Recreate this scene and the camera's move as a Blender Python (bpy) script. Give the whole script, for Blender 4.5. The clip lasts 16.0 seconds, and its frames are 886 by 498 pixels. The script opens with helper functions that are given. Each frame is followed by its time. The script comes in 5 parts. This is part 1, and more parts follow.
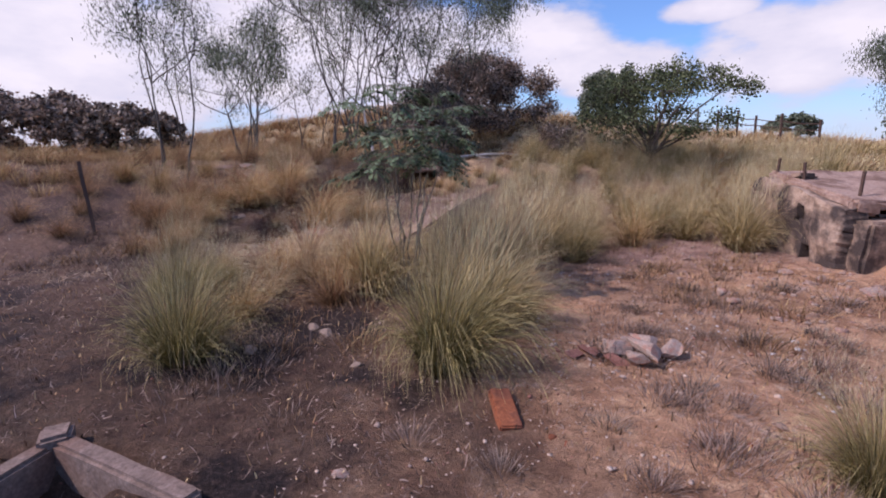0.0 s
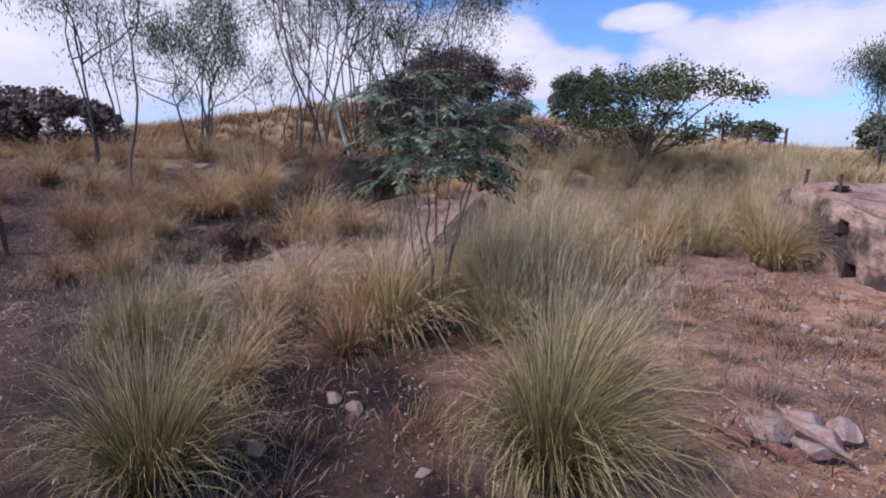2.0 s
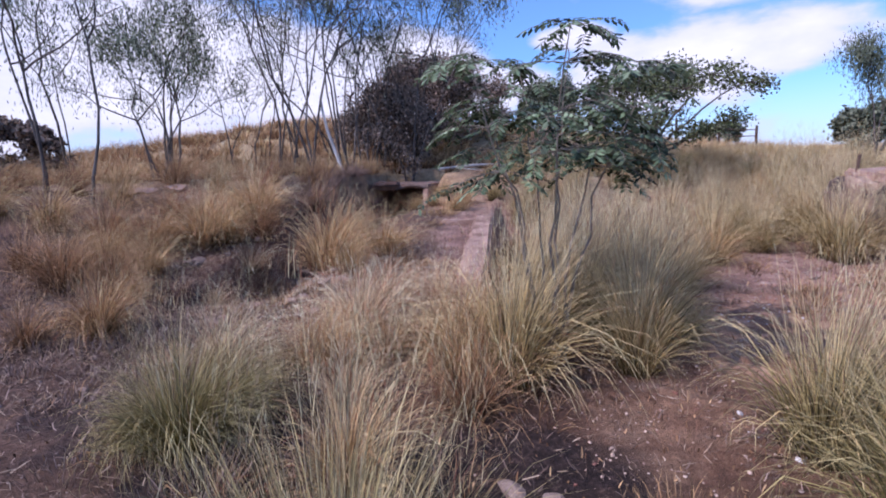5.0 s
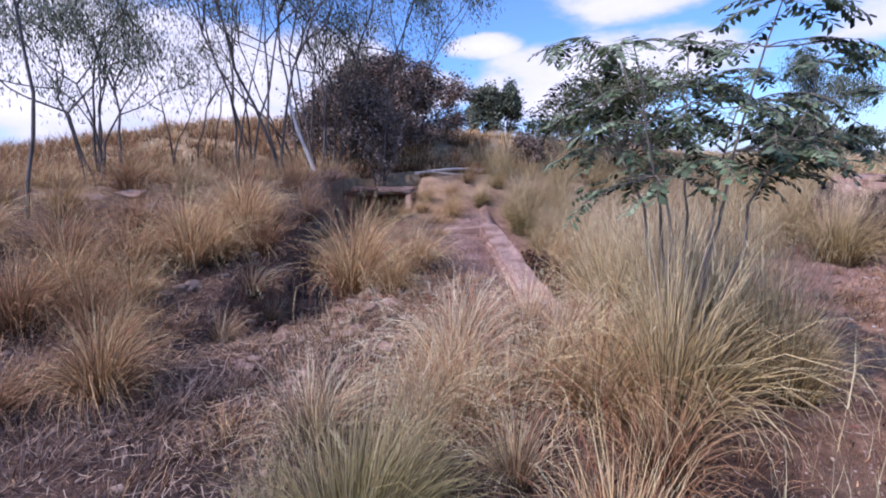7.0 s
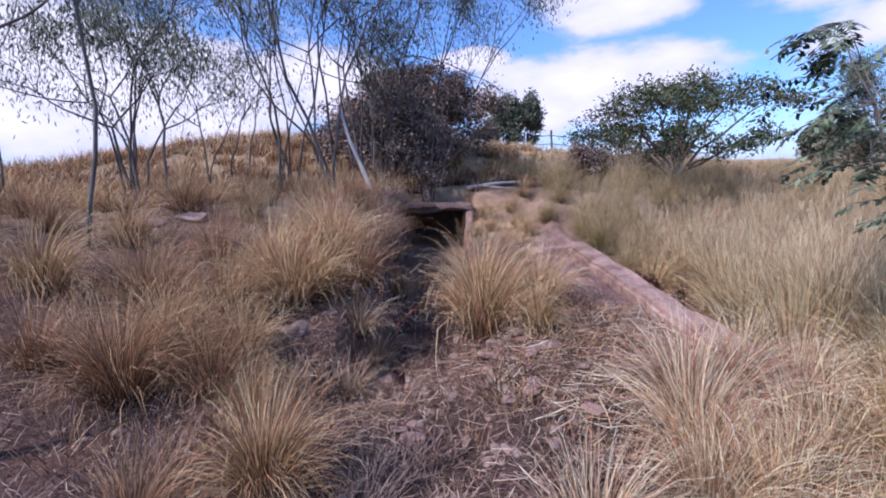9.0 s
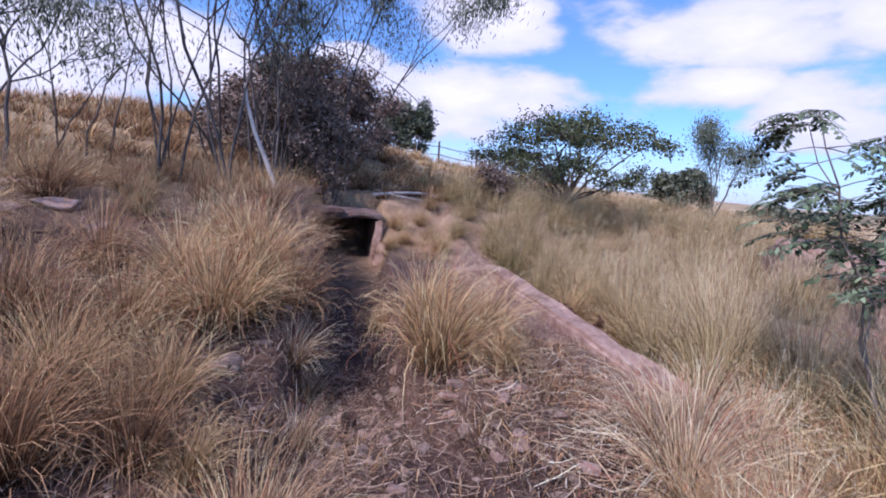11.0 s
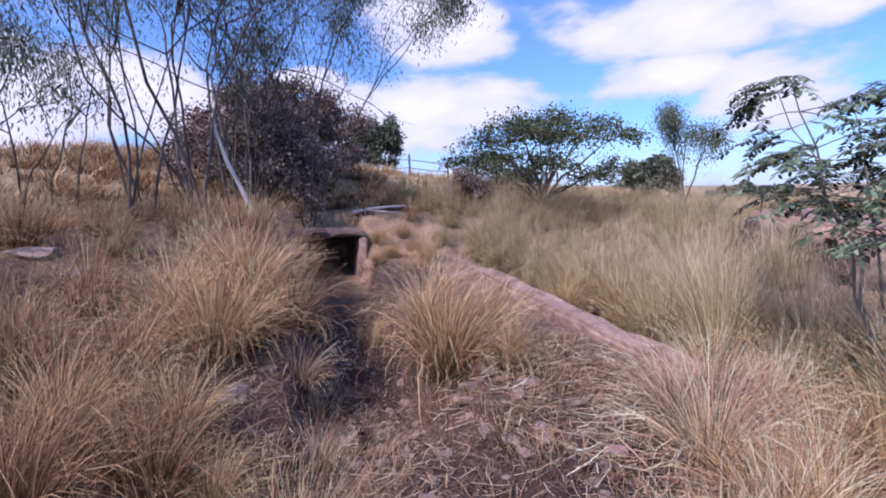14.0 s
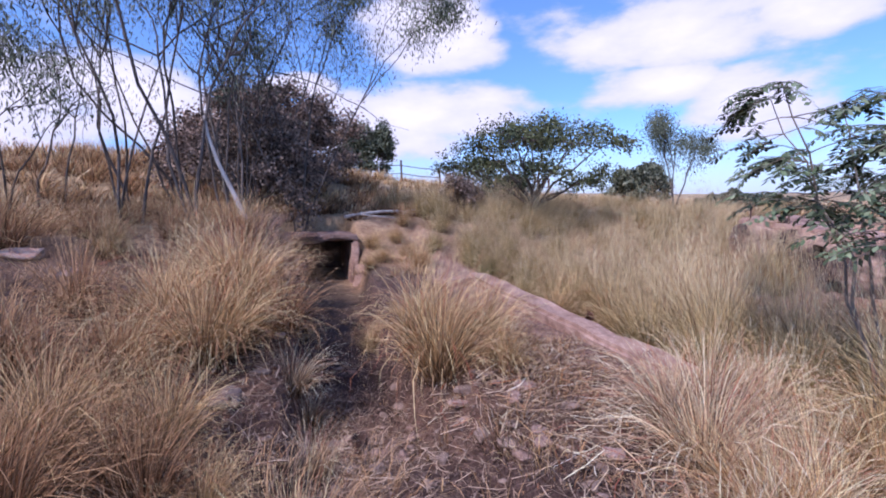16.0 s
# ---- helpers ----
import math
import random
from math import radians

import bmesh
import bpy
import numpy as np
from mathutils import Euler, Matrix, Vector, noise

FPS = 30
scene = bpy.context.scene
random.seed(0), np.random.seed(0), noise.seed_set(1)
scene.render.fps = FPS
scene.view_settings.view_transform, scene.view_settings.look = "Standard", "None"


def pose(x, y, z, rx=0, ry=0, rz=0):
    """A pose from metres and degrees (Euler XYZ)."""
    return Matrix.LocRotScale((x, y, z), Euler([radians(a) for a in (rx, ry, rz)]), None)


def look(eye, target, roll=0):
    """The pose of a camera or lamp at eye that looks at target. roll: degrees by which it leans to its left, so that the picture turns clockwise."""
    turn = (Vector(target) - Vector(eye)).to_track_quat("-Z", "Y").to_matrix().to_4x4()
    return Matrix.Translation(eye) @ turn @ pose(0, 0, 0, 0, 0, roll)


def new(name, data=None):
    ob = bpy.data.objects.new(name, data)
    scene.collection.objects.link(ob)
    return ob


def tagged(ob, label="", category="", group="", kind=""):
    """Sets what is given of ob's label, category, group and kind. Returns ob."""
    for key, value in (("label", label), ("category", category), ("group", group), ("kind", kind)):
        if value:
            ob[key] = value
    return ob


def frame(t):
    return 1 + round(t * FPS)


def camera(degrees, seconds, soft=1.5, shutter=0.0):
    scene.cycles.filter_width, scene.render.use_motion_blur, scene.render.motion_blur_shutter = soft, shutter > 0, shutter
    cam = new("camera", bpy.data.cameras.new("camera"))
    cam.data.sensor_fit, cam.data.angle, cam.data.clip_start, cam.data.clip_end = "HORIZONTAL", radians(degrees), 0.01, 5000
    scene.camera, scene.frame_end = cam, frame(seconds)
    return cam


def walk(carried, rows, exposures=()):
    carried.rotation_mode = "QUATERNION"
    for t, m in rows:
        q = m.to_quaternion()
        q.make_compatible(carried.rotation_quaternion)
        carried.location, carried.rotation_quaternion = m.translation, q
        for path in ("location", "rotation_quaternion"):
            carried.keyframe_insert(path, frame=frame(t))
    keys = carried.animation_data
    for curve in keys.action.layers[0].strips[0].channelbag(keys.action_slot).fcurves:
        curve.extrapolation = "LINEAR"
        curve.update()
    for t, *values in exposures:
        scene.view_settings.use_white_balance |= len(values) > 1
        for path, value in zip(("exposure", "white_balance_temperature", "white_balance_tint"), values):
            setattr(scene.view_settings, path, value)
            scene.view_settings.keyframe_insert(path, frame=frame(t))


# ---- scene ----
cam = camera(84.4, 16.0, soft=1.95)
METRES, EYE, TILT, LEAN, TURN = 8.2, 1.65, -11.5, 0.0, 0.0
ROWS = [
    (0.0, 0.0, 0.0, 0.0, 0.0, 0.0, -0.0),
    (0.5, -0.036, 0.0304, 0.0094, -1.83, -0.08, 0.7),
    (1.0, -0.0689, 0.0604, 0.0208, -4.12, 0.14, 1.42),
    (1.5, -0.0886, 0.1079, 0.0308, -5.49, 0.02, 1.17),
    (2.0, -0.1092, 0.1554, 0.0383, -6.19, -0.14, 0.11),
    (2.5, -0.1415, 0.19, 0.0459, -6.99, 2.19, -0.54),
    (3.0, -0.1636, 0.2107, 0.039, -6.64, 3.68, -1.19),
    (5.5, -0.2905, 0.3412, 0.0481, -13.98, 1.4, 5.4),
    (6.0, -0.3333, 0.3679, 0.0556, -16.41, 1.57, 5.84),
    (6.5, -0.3629, 0.4086, 0.0634, -19.06, 1.57, 5.93),
    (7.0, -0.3929, 0.4477, 0.073, -21.47, 1.53, 5.54),
    (7.5, -0.4285, 0.4859, 0.0894, -23.16, 2.01, 5.62),
    (8.0, -0.4604, 0.5263, 0.0977, -21.65, 2.72, 6.74),
    (10.5, -0.5638, 0.6558, 0.1391, -31.53, 2.62, 3.92),
    (11.0, -0.5756, 0.6766, 0.1501, -38.41, 1.61, 2.54),
    (11.5, -0.5861, 0.692, 0.1565, -40.7, 1.55, 0.89),
    (12.0, -0.5871, 0.6937, 0.1556, -41.12, 1.42, 1.36),
    (12.5, -0.5868, 0.6958, 0.1517, -41.1, 0.83, 3.0),
    (13.0, -0.5811, 0.6929, 0.1523, -41.93, 0.97, 5.15),
    (13.5, -0.5863, 0.6905, 0.1481, -42.49, 2.14, 6.99),
    (14.0, -0.5881, 0.6899, 0.1438, -40.72, 2.79, 9.16),
    (14.5, -0.5961, 0.69, 0.1422, -37.52, 4.06, 11.84),
    (15.0, -0.5992, 0.6904, 0.1418, -36.17, 5.69, 12.62),
    (15.5, -0.5952, 0.6889, 0.1439, -37.84, 6.82, 13.01),
    (16.0, -0.5903, 0.695, 0.1409, -41.84, 3.38, 8.92),
]
walk(cam, [(t, pose(0, 0, EYE, TILT, LEAN, TURN) @ pose(METRES * x, METRES * y, METRES * z, 90 + pitch, roll, yaw)) for t, x, y, z, yaw, pitch, roll in ROWS],
     [(0.0, 0.2, 6300, 30.0), (1.5, 0.18, 5950, 28.0), (3.0, 0.22, 5750, 27.0), (6.0, 0.5, 5690, 30.5), (12.0, 0.37, 5640, 31.5), (16.0, 0.4, 5720, 33.5)])

# ---- sky, sun ----
SUN_AZ, SUN_EL = radians(-100), radians(46)      # from +y towards +x
world = bpy.data.worlds.new("world")
scene.world = world
world.use_nodes = True
wt = world.node_tree
wt.nodes.clear()


def wn(kind, **kw):
    n = wt.nodes.new(kind)
    for k, v in kw.items():
        n.inputs[int(k[1:])].default_value = v
    return n


def wmath(op, a, b=None, c=None):
    n = wt.nodes.new("ShaderNodeMath")
    n.operation = op
    for i, v in enumerate((a, b, c)):
        if v is None:
            continue
        if isinstance(v, (int, float)):
            n.inputs[i].default_value = v
        else:
            wt.links.new(v, n.inputs[i])
    return n.outputs[0]


sky = wt.nodes.new("ShaderNodeTexSky")
sky.sky_type, sky.sun_disc, sky.sun_elevation, sky.sun_rotation = "NISHITA", False, SUN_EL, SUN_AZ
sky.air_density, sky.dust_density, sky.ozone_density = 1.0, 0.6, 2.5
coord = wt.nodes.new("ShaderNodeTexCoord")
split = wt.nodes.new("ShaderNodeSeparateXYZ")
wt.links.new(coord.outputs["Generated"], split.inputs[0])
azim = wmath("ARCTAN2", split.outputs[0], split.outputs[1])
elev = wmath("ARCSINE", split.outputs[2])
flat = wt.nodes.new("ShaderNodeCombineXYZ")
wt.links.new(wmath("MULTIPLY", azim, 1.0), flat.inputs[0])
wt.links.new(wmath("MULTIPLY", elev, 2.2), flat.inputs[1])
puff = wn("ShaderNodeTexNoise")
puff.inputs["Scale"].default_value, puff.inputs["Detail"].default_value, puff.inputs["Roughness"].default_value = 7.0, 7.0, 0.55
wt.links.new(flat.outputs[0], puff.inputs["Vector"])
field = wn("ShaderNodeTexNoise")
field.inputs["Scale"].default_value, field.inputs["Detail"].default_value = 2.1, 2.0
wt.links.new(flat.outputs[0], field.inputs["Vector"])
# each cloud: azimuth, elevation, half width, half height, in degrees
CLOUDS = [
    (67.0, 16.6, 13.7, 3.6),
    (44.3, 11.0, 8.9, 3.3),
    (65.1, 11.7, 7.2, 2.5),
    (42.5, 17.2, 7.8, 3.3),
    (75.1, 9.5, 7.2, 3.6),
    (79.7, 16.6, 8.9, 2.4),
    (12.0, 11.2, 7.8, 3.0),
    (26.6, 13.2, 4.8, 1.3),
    (35.6, 8.7, 10.1, 4.8),
    (16.9, 8.5, 9.5, 3.0),
    (-36.8, 7.6, 17.9, 8.3),
    (-20.9, 13.0, 5.4, 3.0),
    (-5.3, 8.8, 17.9, 7.2),
    (41.5, 18.6, 8.3, 4.5),
    (7.9, 12.3, 7.2, 3.0),
    (36.8, 9.1, 8.9, 3.6),
    (41.6, 10.7, 11.9, 2.7),
    (-16.3, 10.5, 17.9, 8.9)]
cover = wmath("MULTIPLY_ADD", field.outputs[0], 2.4, -1.55)
for caz, cel, cw, ch in CLOUDS:
    u = wmath("DIVIDE", wmath("SUBTRACT", azim, radians(caz)), radians(cw))
    v = wmath("DIVIDE", wmath("SUBTRACT", elev, radians(cel)), radians(ch))
    d = wmath("ADD", wmath("MULTIPLY", u, u), wmath("MULTIPLY", v, v))
    cover = wmath("MAXIMUM", cover, wmath("SUBTRACT", 1.0, d))
mask = wmath("ADD", wmath("MAXIMUM", cover, -1.2), wmath("MULTIPLY_ADD", puff.outputs[0], 2.6, -1.3))
ramp = wt.nodes.new("ShaderNodeMapRange")
ramp.interpolation_type = "SMOOTHSTEP"
ramp.inputs[1].default_value, ramp.inputs[2].default_value, ramp.inputs[3].default_value, ramp.inputs[4].default_value = -0.25, 0.55, 0.06, 0.97
wt.links.new(mask, ramp.inputs[0])
# haze towards the horizon
haze = wt.nodes.new("ShaderNodeMapRange")
haze.interpolation_type = "SMOOTHSTEP"
haze.inputs[1].default_value, haze.inputs[2].default_value, haze.inputs[3].default_value, haze.inputs[4].default_value = 0.0, 0.15, 0.6, 0.0
wt.links.new(elev, haze.inputs[0])
shade = wt.nodes.new("ShaderNodeMapRange")
shade.inputs[1].default_value, shade.inputs[2].default_value = 0.1, 1.2
wt.links.new(mask, shade.inputs[0])
cloud = wt.nodes.new("ShaderNodeMix")
cloud.data_type = "RGBA"
cloud.inputs[6].default_value, cloud.inputs[7].default_value = (5.6, 5.9, 6.6, 1), (7.9, 7.9, 7.9, 1)
wt.links.new(shade.outputs[0], cloud.inputs[0])
blue = wt.nodes.new("ShaderNodeMix")
blue.data_type = "RGBA"
blue.inputs[7].default_value = (5.6, 6.2, 7.6, 1)
wt.links.new(haze.outputs[0], blue.inputs[0])
gain = wt.nodes.new("ShaderNodeMix")
gain.data_type, gain.blend_type = "RGBA", "MULTIPLY"
gain.inputs[0].default_value, gain.inputs[7].default_value = 1.0, (0.78, 1.2, 1.55, 1)
wt.links.new(sky.outputs[0], gain.inputs[6])
wt.links.new(gain.outputs[2], blue.inputs[6])
both = wt.nodes.new("ShaderNodeMix")
both.data_type = "RGBA"
wt.links.new(ramp.outputs[0], both.inputs[0])
wt.links.new(blue.outputs[2], both.inputs[6])
wt.links.new(cloud.outputs[2], both.inputs[7])
back = wt.nodes.new("ShaderNodeBackground")
back.inputs[1].default_value = 0.10
wt.links.new(both.outputs[2], back.inputs[0])
wo = wt.nodes.new("ShaderNodeOutputWorld")
wt.links.new(back.outputs[0], wo.inputs[0])

sun = new("sun", bpy.data.lights.new("sun", "SUN"))
sun.data.energy, sun.data.angle, sun.data.color = 3.2, radians(0.9), (1.0, 0.93, 0.84)
to_sun = Vector((math.sin(SUN_AZ) * math.cos(SUN_EL), math.cos(SUN_AZ) * math.cos(SUN_EL), math.sin(SUN_EL)))
sun.matrix_world = look(to_sun * 50, (0, 0, 0))

# ---- lie of the land ----


def sstep(a, b, v):
    k = np.clip((v - a) / (b - a), 0, 1)
    return k * k * (3 - 2 * k)


def wall_x(y):
    return -0.375 + (y - 8) * 0.358


def trench_x(y):
    return -0.72 + (y - 13.5) * 0.47


def lump(x, y, s, seed):
    """Smooth unevenness from a few crossing waves."""
    r = np.random.RandomState(seed)
    z = 0 * x
    for k in range(7):
        a, p, f = r.uniform(0, 6.28), r.uniform(0, 6.28), s * r.uniform(0.6, 1.9)
        z = z + np.sin((x * np.cos(a) + y * np.sin(a)) * f + p) / 7
    return z


def ground_z(x, y):
    x, y = np.asarray(x, float), np.asarray(y, float)
    left = 1.35 * sstep(7.4, 14.0, y - 0.22 * x)
    right = 1.35 * sstep(10.0, 15.0, y) + 0.0 * x
    beyond = sstep(12.0, 14.5, y)
    m = sstep(-0.1, 0.12, x - wall_x(y))
    s = left * (1 - m) + right * m
    s = s * (1 - beyond) + np.maximum(left, right) * beyond
    flat = sstep(0.35, 0.75, x - trench_x(y)) * (1 - m) * (1 - sstep(12.9, 14.6, y))
    s = s * (1 - flat) + np.minimum(s, 0.3 + 0.092 * (y - 8)) * flat
    # field behind the concrete tank
    soft = sstep(8.0, 10.5, y)
    fld = 1.12 * sstep(5.75 - 1.6 * soft, 7.2 + 2.2 * soft, x) * sstep(1.0, 4.0, y + 0.4 * (x - 6))
    s = np.maximum(s, fld)
    # raised strip held by the wall
    strip = sstep(0.5, 1.0, x - trench_x(y)) * (1 - m * sstep(6.9, 7.6, y)) * (1 - sstep(0.1, 0.9, x - wall_x(y))) * sstep(5.7, 7.2, y) * (1 - sstep(12.2, 13.5, y))
    s = np.maximum(s, (0.3 + 0.092 * (y - 8)) * strip)
    # the hill
    wid = np.where(x < -2, 9.5, 19.0)
    s = s + 2.35 * np.exp(-((x + 2) / wid) ** 2) * sstep(14, 27, y) * (1 - sstep(30, 70, y))
    # low hollow beside the wall, dip along the trench
    s = s - 0.22 * np.exp(-((x - 1.6) ** 2 + (y - 8.5) ** 2) / 6.0)
    s = s - 0.12 * np.exp(-((x + 1.0) ** 2 + (y - 4.6) ** 2) / 4.0)
    d = np.abs(x - trench_x(y))
    wide = 0.22 * sstep(11.2, 12.8, y)
    cut = sstep(0.66 + wide, 0.42 + wide, d) * sstep(7.6, 9.2, y) * (1 - sstep(15.3, 15.5, y))
    floor = -0.12 + 0.1 * (y - 9.5)
    s = s * (1 - cut) + np.minimum(s, floor) * cut
    near = np.exp(-(x * x + (y - 8) ** 2) / 900)
    s = s + (0.07 * lump(x, y, 1.3, 3) + 0.035 * lump(x, y, 4.0, 5)) * near * (0.4 + 0.6 * sstep(3, 7, np.hypot(x - 1, y - 3)))
    # pit with the broken kerb
    s = s - 0.28 * sstep(0.62, 0.3, np.maximum(np.abs(x + 2.25), np.abs(y - 1.95)))
    return s

# ---- materials ----


def material(name, rough=0.9):
    m = bpy.data.materials.new(name)
    m.use_nodes = True
    b = m.node_tree.nodes["Principled BSDF"]
    b.inputs["Roughness"].default_value = rough
    b.inputs["Specular IOR Level"].default_value = 0.25
    return m, m.node_tree, b


def noise_node(nt, scale, detail=4.0, rough=0.55, vec=None):
    n = nt.nodes.new("ShaderNodeTexNoise")
    n.inputs["Scale"].default_value, n.inputs["Detail"].default_value, n.inputs["Roughness"].default_value = scale, detail, rough
    if vec is not None:
        nt.links.new(vec, n.inputs["Vector"])
    return n


def ramp_node(nt, src, stops):
    r = nt.nodes.new("ShaderNodeValToRGB")
    while len(r.color_ramp.elements) < len(stops):
        r.color_ramp.elements.new(0.5)
    for e, (p, c) in zip(r.color_ramp.elements, stops):
        e.position, e.color = p, (*c, 1)
    nt.links.new(src, r.inputs[0])
    return r.outputs[0]


def mix_node(nt, fac, a, b, blend="MIX"):
    n = nt.nodes.new("ShaderNodeMix")
    n.data_type, n.blend_type = "RGBA", blend
    for i, v in ((0, fac), (6, a), (7, b)):
        if isinstance(v, (int, float)):
            n.inputs[i].default_value = v
        elif isinstance(v, tuple):
            n.inputs[i].default_value = (*v, 1)
        else:
            nt.links.new(v, n.inputs[i])
    return n.outputs[2]


def bump_node(nt, b, height, strength, dist):
    n = nt.nodes.new("ShaderNodeBump")
    n.inputs["Strength"].default_value, n.inputs["Distance"].default_value = strength, dist
    nt.links.new(height, n.inputs["Height"])
    nt.links.new(n.outputs[0], b.inputs["Normal"])


def rocky(name, stops, scale, stain=None, stain_scale=1.3, rough=0.92, bump=0.02, stain_at=(0.5, 0.62)):
    """Stone, concrete or soil: fine grain over larger blotches."""
    m, nt, b = material(name, rough)
    geo = nt.nodes.new("ShaderNodeTexCoord")
    big = noise_node(nt, stain_scale, 5.0, 0.6, geo.outputs["Object"])
    fine = noise_node(nt, scale, 8.0, 0.7, geo.outputs["Object"])
    col = ramp_node(nt, fine.outputs[0], stops)
    if stain:
        k = nt.nodes.new("ShaderNodeMapRange")
        k.inputs[1].default_value, k.inputs[2].default_value = stain_at
        nt.links.new(big.outputs[0], k.inputs[0])
        col = mix_node(nt, k.outputs[0], col, stain)
    speck = noise_node(nt, scale * 6, 3.0, 0.6, geo.outputs["Object"])
    col = mix_node(nt, 0.5, col, ramp_node(nt, speck.outputs[0], [(0.3, (0.25, 0.25, 0.25)), (0.7, (0.78, 0.78, 0.78))]), "OVERLAY")
    nt.links.new(col, b.inputs["Base Color"])
    bump_node(nt, b, fine.outputs[0], 0.8, bump)
    return m


def soil_material():
    m, nt, b = material("soil", 0.95)
    geo = nt.nodes.new("ShaderNodeNewGeometry")
    pos = geo.outputs["Position"]
    big = noise_node(nt, 0.55, 4.0, 0.55, pos)
    mid = noise_node(nt, 2.6, 6.0, 0.65, pos)
    fine = noise_node(nt, 28.0, 8.0, 0.75, pos)
    earth = ramp_node(nt, mid.outputs[0], [(0.25, (0.22, 0.106, 0.06)), (0.43, (0.44, 0.23, 0.13)), (0.58, (0.63, 0.36, 0.21)), (0.8, (0.74, 0.49, 0.32))])
    # near-black ramp: dark litter with the west foreground's shade put into its colour
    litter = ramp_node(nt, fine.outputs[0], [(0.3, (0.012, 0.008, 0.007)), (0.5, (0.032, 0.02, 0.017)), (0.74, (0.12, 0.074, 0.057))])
    k = nt.nodes.new("ShaderNodeMapRange")
    k.inputs[1].default_value, k.inputs[2].default_value = 0.46, 0.58
    nt.links.new(big.outputs[0], k.inputs[0])
    # bare reddish earth on the east of the path, litter on the west
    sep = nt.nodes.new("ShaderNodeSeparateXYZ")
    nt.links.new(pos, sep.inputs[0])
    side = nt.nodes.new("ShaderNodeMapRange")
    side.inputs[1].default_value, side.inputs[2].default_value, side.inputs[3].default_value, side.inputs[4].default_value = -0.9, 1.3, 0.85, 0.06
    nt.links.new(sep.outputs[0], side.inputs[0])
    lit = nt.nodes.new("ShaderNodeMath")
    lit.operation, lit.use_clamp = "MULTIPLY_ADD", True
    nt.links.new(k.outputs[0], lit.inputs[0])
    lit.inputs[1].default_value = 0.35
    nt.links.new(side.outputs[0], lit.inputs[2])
    # bare pinkish earth on the strip behind the retaining wall
    skew = nt.nodes.new("ShaderNodeMath")
    skew.operation = "MULTIPLY_ADD"
    nt.links.new(sep.outputs[1], skew.inputs[0])
    skew.inputs[1].default_value = -0.358
    nt.links.new(sep.outputs[0], skew.inputs[2])
    strip = nt.nodes.new("ShaderNodeMapRange")
    strip.inputs[1].default_value, strip.inputs[2].default_value = -4.3, -3.95
    nt.links.new(skew.outputs[0], strip.inputs[0])
    begin = nt.nodes.new("ShaderNodeMapRange")
    begin.inputs[1].default_value, begin.inputs[2].default_value = 6.6, 7.8
    nt.links.new(sep.outputs[1], begin.inputs[0])
    open_soil = nt.nodes.new("ShaderNodeMath")
    open_soil.operation = "MULTIPLY"
    nt.links.new(strip.outputs[0], open_soil.inputs[0])
    nt.links.new(begin.outputs[0], open_soil.inputs[1])
    # dark litter blackened for shade near the pit; paler, pinkish brown round the trench
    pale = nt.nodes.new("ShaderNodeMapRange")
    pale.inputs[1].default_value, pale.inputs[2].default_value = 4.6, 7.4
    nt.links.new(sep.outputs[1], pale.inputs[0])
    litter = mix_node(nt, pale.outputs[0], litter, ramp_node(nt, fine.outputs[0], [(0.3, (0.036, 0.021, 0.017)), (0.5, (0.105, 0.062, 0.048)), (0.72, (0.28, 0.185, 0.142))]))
    ash = noise_node(nt, 1.7, 6.0, 0.7, pos)
    a = nt.nodes.new("ShaderNodeMapRange")
    a.inputs[1].default_value, a.inputs[2].default_value, a.inputs[4].default_value = 0.58, 0.68, 0.5
    nt.links.new(ash.outputs[0], a.inputs[0])
    earth = mix_node(nt, a.outputs[0], earth, (0.6, 0.5, 0.45))
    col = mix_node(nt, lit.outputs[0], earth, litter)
    blush = ramp_node(nt, mid.outputs[0], [(0.3, (0.16, 0.088, 0.07)), (0.5, (0.31, 0.185, 0.145)), (0.7, (0.45, 0.3, 0.24))])
    half = nt.nodes.new("ShaderNodeMath")
    half.operation = "MULTIPLY"
    nt.links.new(open_soil.outputs[0], half.inputs[0])
    half.inputs[1].default_value = 0.85
    col = mix_node(nt, half.outputs[0], col, blush)
    # dry turf colour far away
    far = nt.nodes.new("ShaderNodeMapRange")
    far.inputs[1].default_value, far.inputs[2].default_value = 11.0, 17.0
    nt.links.new(sep.outputs[1], far.inputs[0])
    turf = ramp_node(nt, mid.outputs[0], [(0.3, (0.22, 0.15, 0.085)), (0.6, (0.46, 0.34, 0.19))])
    farx = nt.nodes.new("ShaderNodeMapRange")
    farx.inputs[1].default_value, farx.inputs[2].default_value = 6.5, 8.5
    nt.links.new(sep.outputs[0], farx.inputs[0])
    mx = nt.nodes.new("ShaderNodeMath")
    mx.operation = "MAXIMUM"
    nt.links.new(far.outputs[0], mx.inputs[0])
    nt.links.new(farx.outputs[0], mx.inputs[1])
    col = mix_node(nt, mx.outputs[0], col, turf)
    crumb = noise_node(nt, 11.0, 9.0, 0.8, pos)
    col = mix_node(nt, 0.6, col, ramp_node(nt, crumb.outputs[0], [(0.34, (0.16, 0.15, 0.15)), (0.5, (0.5, 0.5, 0.5)), (0.66, (0.86, 0.85, 0.84))]), "OVERLAY")
    grit = noise_node(nt, 140.0, 3.0, 0.6, pos)
    col = mix_node(nt, 0.7, col, ramp_node(nt, grit.outputs[0], [(0.3, (0.22, 0.22, 0.22)), (0.7, (0.8, 0.8, 0.8))]), "OVERLAY")
    nt.links.new(col, b.inputs["Base Color"])
